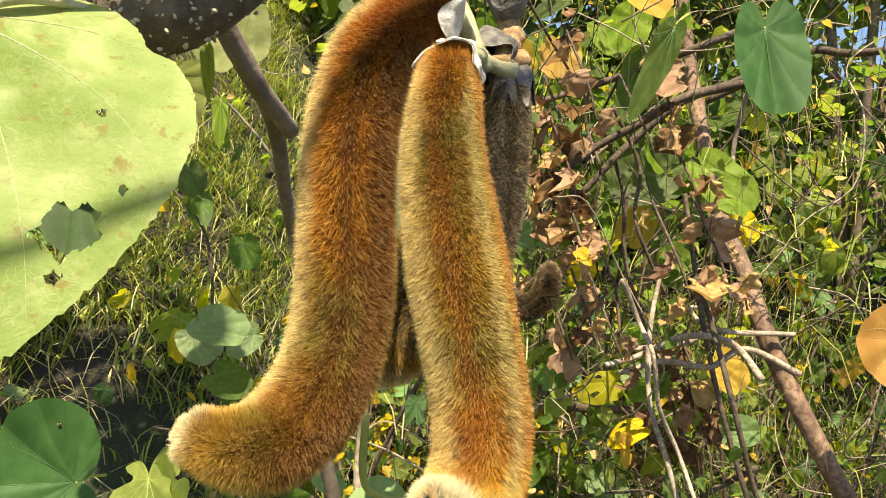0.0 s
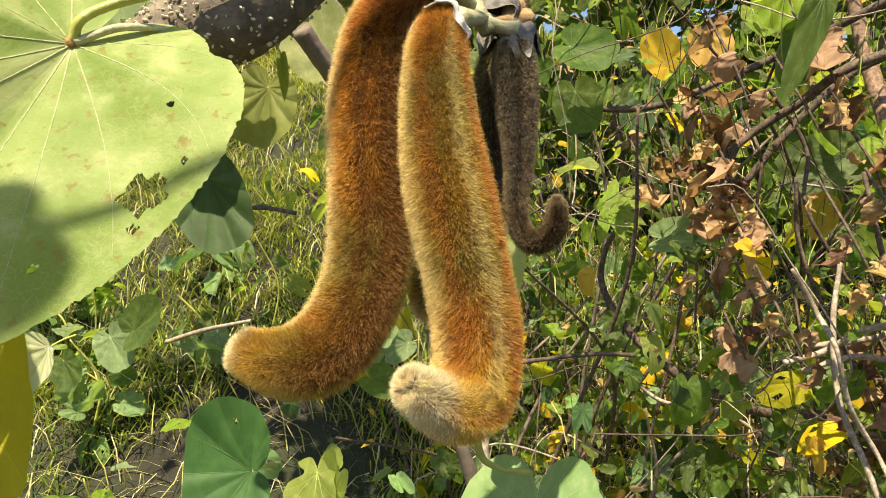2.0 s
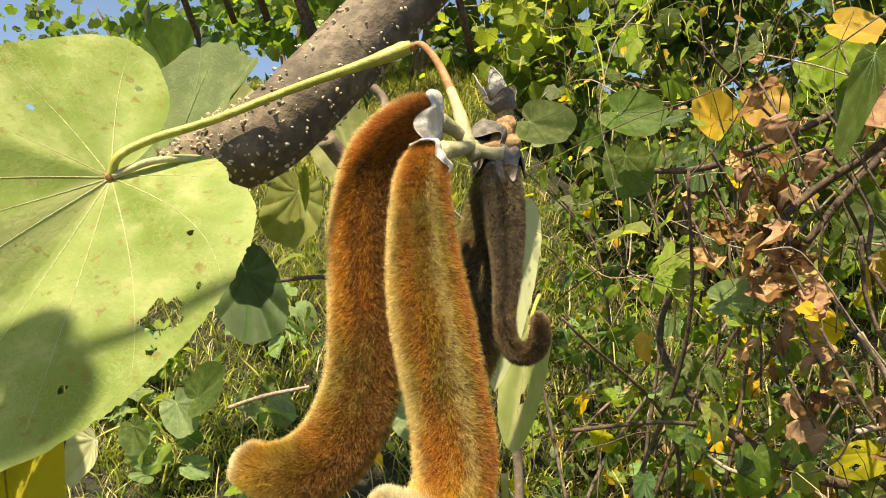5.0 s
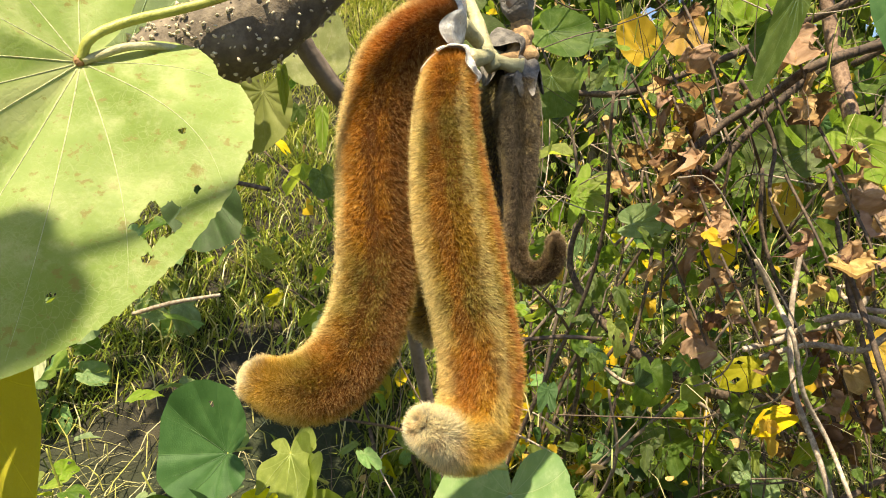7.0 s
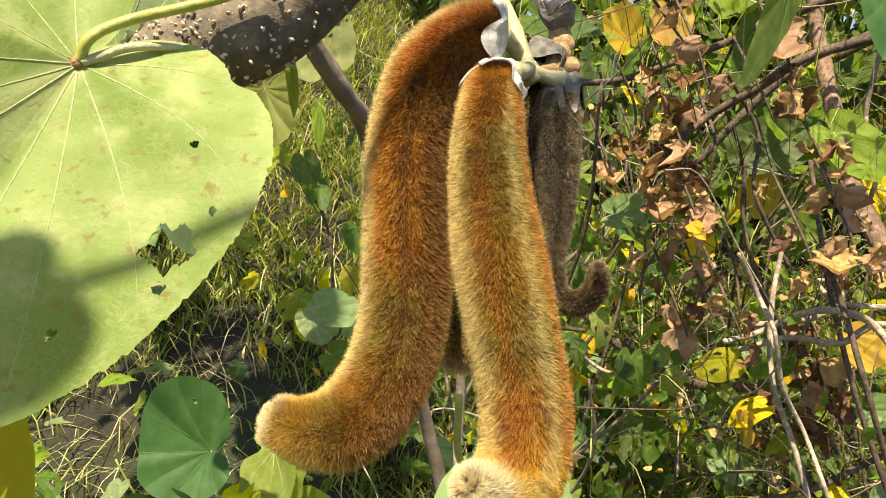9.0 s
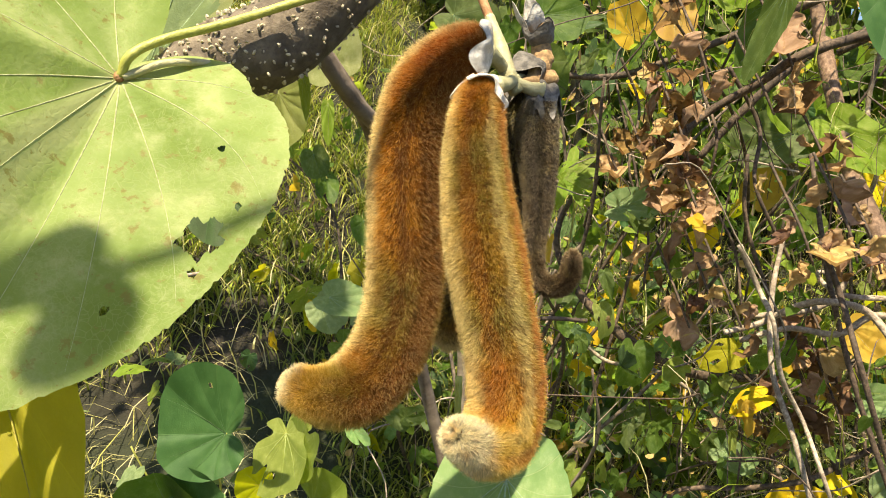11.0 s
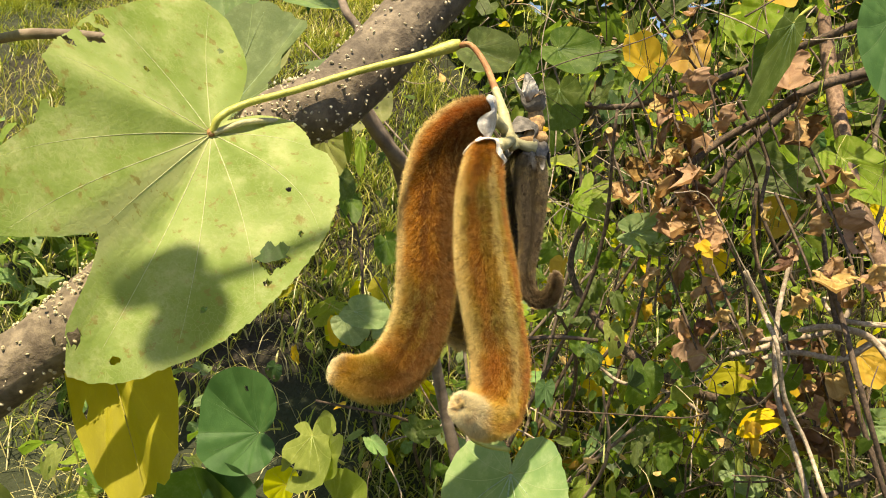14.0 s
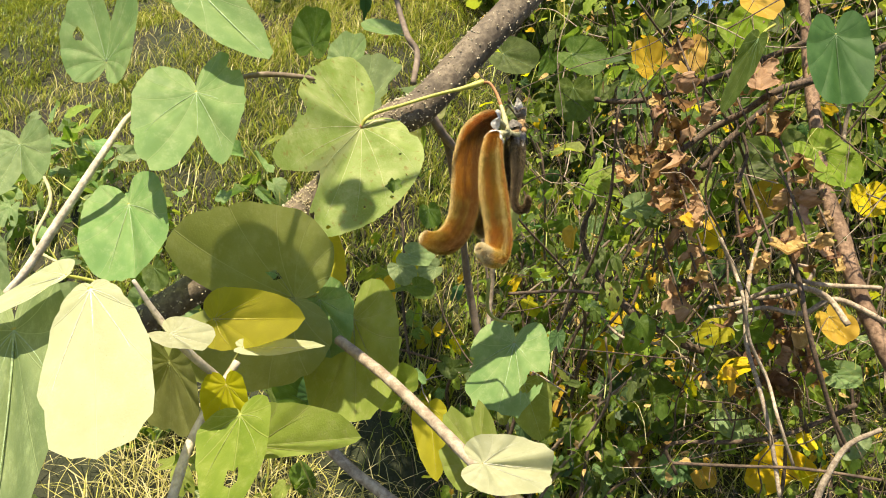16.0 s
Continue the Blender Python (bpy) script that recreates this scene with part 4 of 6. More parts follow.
stem_thing("twig", ((0.1230, 0.4800, 1.3700, 0.0018), (0.1240, 0.4900, 1.3300, 0.0019), (0.1248, 0.5000, 1.2973, 0.0020), (0.1254, 0.5000, 1.2655, 0.0020), (0.1281, 0.5000, 1.2459, 0.0020), (0.1203, 0.5000, 1.2324, 0.0016)), VINE_PALE, "thin pale stem in the thicket", category="twig")
leaf_thing((0.0644, 0.4800, 1.4079), (0.0659, 0.4800, 1.3898), LEAF_LIME, "slim yellow-green hanging leaf", shape=OVAL, left=0.5, right=0.5, seed=52)
leaf_thing((0.1092, 0.3700, 1.4023), (0.1109, 0.3700, 1.3908), LEAF_LIME, "slim yellow-green leaf bud", shape=OVAL, left=0.4, right=0.4, seed=53)
leaf_thing((-0.0295, 0.5600, 1.2229), (-0.0695, 0.5500, 1.2195), LEAF_DEEP, "large deep green kidney-shaped leaf over dark soil", right=1.5, left=0.95, shape=ROUND, seed=54, spokes=72, rings=12, fold=0.15, facing=(0.0, -1.0, 0.25), ragged=0.004, holes=((0.62, 0.35, 0.02), (0.7, 0.2, 0.03)))
leaf_thing((-0.0659, 0.5700, 1.1456), (-0.0707, 0.5500, 1.2012), LEAF_GREEN, "green leaf low over the litter", shape=ROUND, seed=56)
leaf_thing((-0.0572, 0.5600, 1.1559), (-0.0204, 0.5500, 1.1974), LEAF_DEEP, "deep green leaf with small holes", shape=ROUND, seed=57, holes=((0.1, 0.6, 0.04), (0.2, 0.5, 0.03)), spokes=72, rings=12)
leaf_thing((-0.0218, 0.6200, 1.2046), (0.0093, 0.5600, 1.1831), LEAF_LIME, "bright yellow-green eaten leaf", shape=ROUND, seed=58, right=0.42, left=0.46, fold=0.2, holes=((0.1, 0.6, 0.05),), bites=((40, 10, 0.6), (-60, 12, 0.7), (100, 12, 0.5)), spokes=84, rings=12)
leaf_thing((-0.0139, 0.6200, 1.1925), (0.0291, 0.5800, 1.2115), LEAF_LIME, "small yellow-green eaten leaf", shape=ROUND, seed=59, bites=((-40, 14, 0.6), (60, 10, 0.6)), right=0.5, left=0.6)
leaf_thing((-0.0003, 0.6200, 1.1602), (0.0507, 0.5700, 1.1750), LEAF_LIME, "pale crinkled leaf over dark soil", shape=ROUND, seed=72, wave=0.08, right=0.5, left=0.5, bites=((30, 10, 0.7),))
leaf_thing((-0.0505, 0.6400, 1.1553), (-0.0621, 0.6200, 1.1653), LEAF_MUSTARD, "small yellow leaf scrap over dark soil", shape=ROUND, seed=73)
leaf_thing((-0.0085, 0.6500, 1.2939), (0.0199, 0.6500, 1.2870), LEAF_TEAL, "grey-green round leaf in the thicket", shape=ROUND, seed=60, facing=(0.0, -0.7, 0.8))
leaf_thing((-0.0022, 0.6600, 1.2598), (0.0204, 0.6600, 1.2502), LEAF_GREEN, "green round leaf in the thicket", shape=ROUND, seed=61, facing=(0.0, -0.7, 0.8))
leaf_thing((0.0473, 0.4200, 1.3771), (0.0622, 0.4200, 1.3511), LEAF_DEEP, "dark green shaded leaf behind the large leaf", shape=ROUND, seed=62, right=0.7, left=0.6)
leaf_thing((0.0854, 0.4000, 1.4019), (0.0795, 0.4000, 1.3838), LEAF_OLIVE, "olive backlit leaf under the branch", shape=ROUND, seed=63, right=0.8, left=1.2)
leaf_thing((-0.0127, 0.4400, 1.4602), (-0.0096, 0.4400, 1.4895), LEAF_GREEN, "dark green upright leaf against the sky", shape=ROUND, seed=64, right=0.8, left=0.8)
leaf_thing((0.0450, 0.4000, 1.4191), (0.0625, 0.4100, 1.4399), LEAF_PALE, "pale green leaf behind the leaf stalk", shape=ROUND, seed=65, right=0.7, left=0.8)
leaf_thing((0.0938, 0.4200, 1.4142), (0.0839, 0.4200, 1.4346), LEAF_PALE, "pale grey-green leaf below the branch", shape=ROUND, seed=66)
leaf_thing((0.1400, 0.4700, 1.3571), (0.1340, 0.4700, 1.3092), LEAF_PALE, "pale yellow-green leaf with a dark tear", shape=OVAL, left=0.62, right=0.6, seed=67, holes=((-0.02, 0.45, 0.03), (-0.03, 0.55, 0.025)), spokes=72, rings=12)
# added leaf; its pale colour stands for the sunlit edge of a pod behind
leaf_thing((0.1489, 0.4300, 1.3941), (0.1420, 0.4300, 1.3379), LEAF_CREAM, "white leaf added behind the pods for a sunlit strip", shape=OVAL, left=0.5, right=0.5, seed=68, facing=(0.2, -0.6, 0.8))
leaf_thing((0.0441, 0.3600, 1.3267), (0.0343, 0.3600, 1.3132), LEAF_CREAM, "bleached dry leaf scrap", shape=OVAL, left=1.4, right=1.4, seed=70)

# corky warts on the branch
branch = bpy.data.objects["branch"]
rng = np.random.default_rng(31)
p, o = centred(BRANCH_ROWS)
pos, nor, uv = tube_grid(p, 120, 24)
verts, faces = [], []
for k in range(4200):
    i, j = rng.integers(0, 120), rng.integers(0, 24)
    c, d = pos[i, j] + 0.0006 * rng.standard_normal(3), nor[i, j]
    a = np.cross(d, rng.standard_normal(3))
    a /= np.linalg.norm(a)
    b = np.cross(d, a)
    s = 0.00050 * rng.uniform(0.5, 1.6)
    base = len(verts)
    for ring, (rr, up) in enumerate(((1.0, -0.5), (0.8, 0.5), (0.35, 1.0))):
        for q in range(6):
            t = q * math.pi / 3
            verts.append(c + s * rr * (math.cos(t) * a + math.sin(t) * b * 0.55) + d * s * up * 0.7)
    for ring in range(2):
        for q in range(6):
            faces.append((base + ring * 6 + q, base + ring * 6 + (q + 1) % 6, base + ring * 6 + 6 + (q + 1) % 6, base + ring * 6 + 6 + q))
    faces.append(tuple(base + 12 + q for q in range(6)))
warts = part("wart_texture", smooth_mesh("wart_texture", verts, faces), LENTICEL, branch, "pale corky warts")
warts["kind"] = "stuff"

# ---- ground ----


def ground_z(x, y):
    base = np.interp(y, (-60, 0.45, 1.0, 1.5, 2.0, 3.0, 5.0, 8.0, 60.0), (0.0, 0.0, 0.42, 0.66, 0.86, 1.45, 2.45, 3.1, 3.2))
    left = 1 / (1 + np.exp((x + 0.15 + 0.18 * (y - 1.0)) / 0.16))
    lift = left * np.interp(y, (0.3, 0.9, 1.5, 2.2, 4.0, 8.0, 60.0), (0.0, 0.36, 0.56, 0.84, 0.82, 0.20, 0.0))
    return base + lift + 0.02 * np.sin(7 * x + 3 * y) + 0.015 * np.sin(13 * y - 5 * x)


xs = np.concatenate([np.linspace(-60, -5, 12), np.linspace(-4.6, 3.6, 110), np.linspace(4, 60, 12)])
ys = np.concatenate([np.linspace(-60, -1, 12), np.linspace(-0.6, 6.0, 110), np.linspace(6.5, 60, 14)])
gx, gy = np.meshgrid(xs, ys)
gz = ground_z(gx, gy)
w_ = len(xs)
faces = [(r * w_ + c, r * w_ + c + 1, (r + 1) * w_ + c + 1, (r + 1) * w_ + c) for r in range(len(ys) - 1) for c in range(w_ - 1)]
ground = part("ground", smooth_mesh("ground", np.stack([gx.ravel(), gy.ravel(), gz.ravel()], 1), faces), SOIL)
tagged(ground, "dark soil slope with leaf litter and grass", "ground", kind="structure")


def blades(name, x, y, z, length, width, lean, rng, heading=None, hue=None):
    """Grass: each blade a bent tapering strip of three faces."""
    n = len(x)
    a = rng.uniform(0, 2 * np.pi, n) if heading is None else heading
    out = np.stack([np.cos(a), np.sin(a), np.zeros(n)], 1)
    side = np.stack([-np.sin(a), np.cos(a), np.zeros(n)], 1) * width[:, None]
    root = np.stack([x, y, z], 1)
    up = np.array((0, 0, 1.0))
    rows = []
    for f, wd in ((0.0, 0.8), (0.45, 1.0), (0.8, 0.65)):
        c = root + up * (length * f * (1 - 0.35 * lean * f))[:, None] + out * (length * lean * f * f * 0.8 + length * 0.12 * f)[:, None]
        rows += [c - side * wd, c + side * wd]
    tipc = root + up * (length * (1 - 0.45 * lean))[:, None] + out * (length * lean * 0.95 + length * 0.12)[:, None]
    rows.append(tipc)
    verts = np.stack(rows, 1).reshape(-1, 3)
    i = np.arange(n)[:, None] * 7
    quads = np.concatenate([i + (0, 1, 3, 2), i + (2, 3, 5, 4)], 0)
    tris = i + (4, 5, 6)
    me = bpy.data.meshes.new(name)
    me.from_pydata(verts.tolist(), [], quads.tolist() + tris.tolist())
    h = rng.random(n) if hue is None else hue
    uvv = np.stack([np.repeat(h, 7), np.tile((0, 0, 0.45, 0.45, 0.8, 0.8, 1.0), n)], 1)
    idx = np.empty(len(me.loops), np.int32)
    me.loops.foreach_get("vertex_index", idx)
    me.uv_layers.new(name="UVMap").data.foreach_set("uv", uvv[idx].astype(np.float32).ravel())
    me.update()
    return me


rng = np.random.default_rng(41)
tufts = 30000
tx = rng.uniform(-3.2, 1.3, tufts)
ty = 0.75 + 4.4 * rng.random(tufts) ** 1.6
keep = ((tx < 0.2) | (rng.random(tufts) < 0.6)) & (np.sin(3.1 * tx + 2.0 * ty) + np.sin(7.3 * tx - 4.1 * ty + 1.0) + 1.1 * rng.standard_normal(tufts) > -1.0) & (ty > np.interp(tx, (-1.6, -1.0, -0.6, -0.2, 0.3), (1.10, 1.22, 1.32, 1.37, 1.25)) + 0.07 * np.sin(9 * tx) + 0.05 * rng.standard_normal(tufts))
tx, ty = tx[keep], ty[keep]
wide = 1800
wx, wy = rng.uniform(-5.0, 4.5, wide), rng.uniform(-3.0, 5.5, wide)
bare = (wx > -1.9) & (wx < 1.4) & (wy > -0.4) & (wy < 4.4)
tx, ty = np.concatenate([tx, wx[~bare]]), np.concatenate([ty, wy[~bare]])
per = rng.integers(5, 13, len(tx))
x = np.repeat(tx, per) + 0.016 * rng.standard_normal(per.sum())
y = np.repeat(ty, per) + 0.016 * rng.standard_normal(per.sum())
tone = np.clip(np.repeat(0.25 + 0.24 * np.sin(2.1 * tx + 1.3) * np.sin(1.7 * ty) + 0.18 * rng.standard_normal(len(tx)), per) + 0.28 * rng.standard_normal(len(x)), 0, 1)
size = np.repeat(rng.uniform(0.035, 0.085, len(tx)), per) * rng.uniform(0.6, 1.2, len(x))
grass = part("grass", blades("grass", x, y, ground_z(x, y) - 0.005, size, rng.uniform(0.0008, 0.0022, len(x)), rng.uniform(0.4, 1.2, len(x)), rng, hue=tone), GRASS)
tagged(grass, "sunlit yellow-green grass with dry straw on a slope", "grass", kind="stuff")

# straw and dead stems lying on the slope
n = 11000
x, y = rng.uniform(-2.0, 1.0, n), rng.uniform(0.6, 2.6, n)
x[6500:], y[6500:] = rng.uniform(-0.7, 0.35, 4500), rng.uniform(0.42, 1.1, 4500)
straw = part("straw", blades("straw", x, y, ground_z(x, y) + rng.uniform(0.0, 0.04, n), rng.uniform(0.05, 0.16, n), rng.uniform(0.0006, 0.0014, n), rng.uniform(0.9, 1.25, n), rng, hue=rng.uniform(0.8, 1.0, n)), GRASS)
tagged(straw, "dry straw and dead stems lying on the soil", "straw", kind="stuff")

# ---- the thicket: single leaves, dead leaves and stems ----
leaf_thing((0.3960, 0.9500, 1.5900), (0.4110, 0.9400, 1.4990), LEAF_DEEP, "dark blue-green leaf with a bright sunlit patch", shape=ROUND, seed=80, right=0.58, left=0.6, fold=0.2)
leaf_thing((0.2522, 1.7500, 0.9957), (0.3158, 1.7400, 0.9507), LEAF_YELLOW, "bright yellow leaf deep in the thicket", shape=ROUND, seed=201)
leaf_thing((0.2631, 1.4700, 0.9647), (0.3272, 1.4600, 0.9726), LEAF_LIME, "light green sunlit oval leaf low in the thicket", shape=OVAL, seed=202, left=1.0, right=0.8, facing=(0.0, -0.6, 0.8))
leaf_thing((0.3457, 1.4000, 0.9766), (0.4005, 1.3900, 0.9572), LEAF_TEAL, "grey-green sunlit leaf low in the thicket", shape=ROUND, seed=203, left=0.6, right=0.6)
leaf_thing((0.1457, 1.5600, 1.0215), (0.1587, 1.5500, 0.9488), LEAF_DEEP, "deep green round leaf in shade with a small hole", shape=ROUND, seed=204, left=0.85, right=0.85, holes=((0.1, 0.5, 0.05),), spokes=64, rings=10)
leaf_thing((0.0612, 1.6000, 1.0643), (0.0836, 1.5900, 1.0164), LEAF_TEAL, "small grey-green leaf in the thicket", shape=ROUND, seed=205)
leaf_thing((0.0909, 1.6000, 1.0474), (0.1366, 1.5900, 1.0400), LEAF_LIME, "small light green leaf lit from behind", shape=ROUND, seed=206)
leaf_thing((0.3475, 1.3000, 1.1288), (0.3701, 1.2900, 1.0788), LEAF_LIME, "narrow yellow-green leaf with dark specks", shape=OVAL, seed=207, left=0.8, right=0.8)
leaf_thing((0.3512, 1.2100, 1.1900), (0.3961, 1.2000, 1.1719), LEAF_TEAL, "grey-green leaf with a pale sunlit edge", shape=ROUND, seed=208, left=0.55, right=0.55)
leaf_thing((0.3016, 1.3000, 1.1266), (0.3095, 1.2900, 1.0851), LEAF_TEAL, "grey-green hanging leaf in the thicket", shape=ROUND, seed=209, left=0.5, right=0.5)
leaf_thing((0.3163, 1.3000, 1.1025), (0.3546, 1.2900, 1.0850), LEAF_TEAL, "grey-green leaf in the thicket", shape=ROUND, seed=210, left=0.6, right=0.6)
leaf_thing((0.1627, 1.1700, 1.3594), (0.2239, 1.1600, 1.3667), LEAF_TEAL, "grey-green eaten leaf in the thicket", shape=ROUND, seed=211, left=0.6, right=0.55, holes=((0.25, 0.7, 0.05), (-0.2, 0.75, 0.06), (0.3, 0.5, 0.04)), spokes=72, rings=12)
leaf_thing((0.1857, 1.2000, 1.3452), (0.2094, 1.1900, 1.3323), LEAF_GREEN, "grey-green leaf in shade below an eaten leaf", shape=ROUND, seed=212)
leaf_thing((0.0838, 1.8500, 1.6898), (0.0654, 1.8400, 1.5813), LEAF_DEEP, "dark green oval leaf in shade", shape=ROUND, seed=213, left=0.6, right=0.6)
leaf_thing((0.4203, 1.2200, 1.4783), (0.4835, 1.2100, 1.4218), LEAF_LIME, "large green rounded leaf with pale scratches", shape=ROUND, seed=214, left=0.62, right=0.68, spokes=72, holes=((0.2, 0.5, 0.02),))
leaf_thing((0.5585, 1.5400, 1.4309), (0.5762, 1.5300, 1.3786), LEAF_YELLOW, "bright yellow rounded leaf in sun", shape=ROUND, seed=215, left=0.9, right=0.9)
leaf_thing((0.4527, 1.3500, 0.9416), (0.4054, 1.3400, 0.8754), LEAF_YELLOW, "bright yellow leaf low in the thicket", shape=ROUND, seed=216, left=0.6, right=0.6)
leaf_thing((0.4561, 1.3500, 0.9404), (0.5092, 1.3400, 0.9186), LEAF_YELLOW, "bright yellow leaf low in the thicket", shape=ROUND, seed=217, left=0.6, right=0.6)
leaf_thing((0.3226, 1.4500, 0.8654), (0.3407, 1.4400, 0.8227), LEAF_YELLOW, "orange-yellow leaf low in the thicket", shape=ROUND, seed=218)
leaf_thing((0.5317, 1.2000, 1.0436), (0.5023, 1.1900, 1.0113), LEAF_TEAL, "grey-green round leaf near the bottom of the thicket", shape=ROUND, seed=219)
leaf_thing((0.4961, 1.2500, 1.1226), (0.5383, 1.2400, 1.1296), LEAF_TEAL, "blue-green sunlit leaf beside a stem", shape=ROUND, seed=220)
leaf_thing((0.4863, 1.3000, 1.2104), (0.5214, 1.2900, 1.1698), LEAF_YELLOW, "orange-yellow leaf behind a stem", shape=ROUND, seed=221)
leaf_thing((0.1452, 1.5000, 0.9590), (0.2056, 1.4900, 0.9204), LEAF_DEEP, "deep green leaf with a light streak in shade", shape=ROUND, seed=222)
leaf_thing((0.2093, 1.5000, 0.9801), (0.2666, 1.4900, 0.9075), LEAF_GREEN, "olive-green leaf in shade", shape=ROUND, seed=223)
leaf_thing((0.1806, 1.4000, 0.8625), (0.2241, 1.3900, 0.8751), LEAF_HUSK, "dark brown dead oval leaf", shape=OVAL, seed=224, left=1.1, right=1.1)
leaf_thing((0.2478, 1.4500, 0.8510), (0.2804, 1.4400, 0.8146), LEAF_TEAL, "grey-green leaf low in the thicket", shape=ROUND, seed=225)
leaf_thing((0.2128, 1.3200, 1.6536), (0.2187, 1.3100, 1.5956), LEAF_YELLOW, "large yellow-orange rounded leaf", shape=ROUND, seed=226, left=0.8, right=0.8)
leaf_thing((0.1575, 1.3000, 1.6085), (0.1286, 1.2900, 1.6576), LEAF_YELLOW, "yellow leaf lit from behind", shape=ROUND, seed=227)
leaf_thing((0.3733, 1.5000, 1.3841), (0.4007, 1.4900, 1.4378), LEAF_YELLOW, "yellow leaf lit from behind", shape=ROUND, seed=228)
leaf_thing((0.2612, 1.3000, 1.4183), (0.2369, 1.2900, 1.3836), LEAF_LIME, "yellow-green leaf lit from behind", shape=ROUND, seed=229)
leaf_thing((0.4132, 1.4500, 1.4864), (0.3147, 1.4400, 1.4488), LEAF_GREEN, "large olive-green leaf behind the vines", shape=ROUND, seed=230, left=0.7, right=0.7)
leaf_thing((0.4569, 1.4500, 1.3365), (0.4175, 1.4400, 1.3699), LEAF_LIME, "yellow-green leaf lit from behind", shape=ROUND, seed=231)
leaf_thing((0.3105, 0.9500, 1.5843), (0.2836, 0.9700, 1.4922), LEAF_GREEN, "long deep green leaf drooping from a branch", shape=OVAL, seed=79, right=0.48, left=0.48, facing=(-0.5, -1.0, -0.1), fold=0.2)
leaf_thing((0.3036, 1.2000, 1.6987), (0.3470, 1.2000, 1.6730), LEAF_YELLOW, "yellow rounded leaf in sun", shape=ROUND, seed=84)
leaf_thing((0.3081, 1.2500, 1.6852), (0.2931, 1.2500, 1.6307), LEAF_LIME, "bright yellow-green leaf in the thicket", shape=ROUND, seed=85)
leaf_thing((-0.0309, 1.0000, 1.5682), (0.0223, 1.0000, 1.5453), LEAF_GREEN, "grey-green shaded leaf in the thicket", shape=ROUND, seed=89)
leaf_thing((0.0608, 1.0500, 1.5804), (0.1158, 1.0500, 1.5571), LEAF_GREEN, "grey-green shaded leaf in the thicket", shape=ROUND, seed=90)
leaf_thing((0.0592, 1.1000, 1.5384), (0.0697, 1.1000, 1.4820), LEAF_GREEN, "grey-green hanging leaf in the thicket", shape=ROUND, seed=91)
leaf_thing((0.5854, 1.0000, 1.3046), (0.5404, 0.9800, 1.2562), LEAF_AMBER, "orange-brown leaf with dark veins", shape=ROUND, seed=104, right=0.9, left=0.9)
leaf_thing((0.2750, 1.4000, 1.7091), (0.3063, 1.4000, 1.6662), LEAF_LIME, "bright lime-yellow leaf in the thicket", shape=ROUND, seed=107)
leaf_thing((0.3354, 1.2500, 1.6396), (0.3032, 1.2500, 1.5386), LEAF_GREEN, "long dark green hanging leaf", shape=OVAL, seed=108, left=0.8, right=0.8)
leaf_thing((-0.0622, 0.7500, 1.2682), (-0.0400, 0.7500, 1.2488), LEAF_TEAL, "grey-green round leaf in the thicket", shape=ROUND, seed=112)
leaf_thing((-0.0128, 0.7500, 1.2716), (-0.0341, 0.7500, 1.2582), LEAF_TEAL, "grey-green round leaf in the thicket", shape=ROUND, seed=113)
leaf_thing((-0.1481, 0.9000, 1.4001), (-0.1369, 0.9000, 1.3732), LEAF_GREEN, "grey-green round leaf in the thicket", shape=ROUND, seed=114)
leaf_thing((-0.0870, 0.9000, 1.3335), (-0.0759, 0.9000, 1.3068), LEAF_GREEN, "green round leaf in the thicket", shape=ROUND, seed=115)
leaf_thing((-0.0501, 1.1000, 1.5732), (-0.0088, 1.1000, 1.5889), LEAF_TEAL, "grey-green leaf behind the pods", shape=ROUND, seed=119)
leaf_thing((-0.5201, 0.9500, 1.2196), (-0.4881, 0.9500, 1.1776), LEAF_TEAL, "grey-green eaten leaf over the grass", shape=ROUND, seed=120, right=0.7, left=0.8)
leaf_thing((-0.4812, 0.9500, 1.2300), (-0.4261, 0.9500, 1.2631), LEAF_GREEN, "green eaten leaf over the grass", shape=ROUND, seed=121)
leaf_thing((-0.6004, 0.9500, 1.1825), (-0.5770, 0.9500, 1.1463), LEAF_GREEN, "green leaf over the grass", shape=ROUND, seed=122)
stem_thing("stem", ((0.3523, 1.3500, 1.8904, 0.0077), (0.3842, 1.3300, 1.7523, 0.0086), (0.4073, 1.3000, 1.6159, 0.0103), (0.4246, 1.2500, 1.5096, 0.0108), (0.4406, 1.2000, 1.4194, 0.0112), (0.4648, 1.1500, 1.3455, 0.0116), (0.4909, 1.1200, 1.2687, 0.0120), (0.5317, 1.1000, 1.1894, 0.0117), (0.5906, 1.1000, 1.0968, 0.0124)), STEM_RED, "thick reddish-brown upright stem in the thicket", category="stem", n=40)
stem_thing("vine", ((0.1086, 1.2500, 1.3928, 0.0030), (0.0842, 1.2200, 1.3408, 0.0039), (0.0817, 1.2200, 1.2912, 0.0049), (0.1150, 1.2200, 1.2359, 0.0059), (0.1680, 1.2200, 1.1889, 0.0077), (0.2279, 1.2200, 1.1540, 0.0076), (0.2937, 1.2500, 1.1300, 0.0067), (0.3772, 1.3000, 1.1245, 0.0059)), VINE, "dark brown curving vine", category="vine", n=50)
stem_thing("vine", ((0.3522, 1.1000, 1.3350, 0.0025), (0.3437, 1.0800, 1.2694, 0.0032), (0.3481, 1.0600, 1.1909, 0.0032), (0.3738, 1.0500, 1.1242, 0.0032), (0.3954, 1.0400, 1.0584, 0.0031), (0.4140, 1.0300, 0.9855, 0.0031)), VINE_PALE, "pale thin hanging vine", category="vine", n=40)
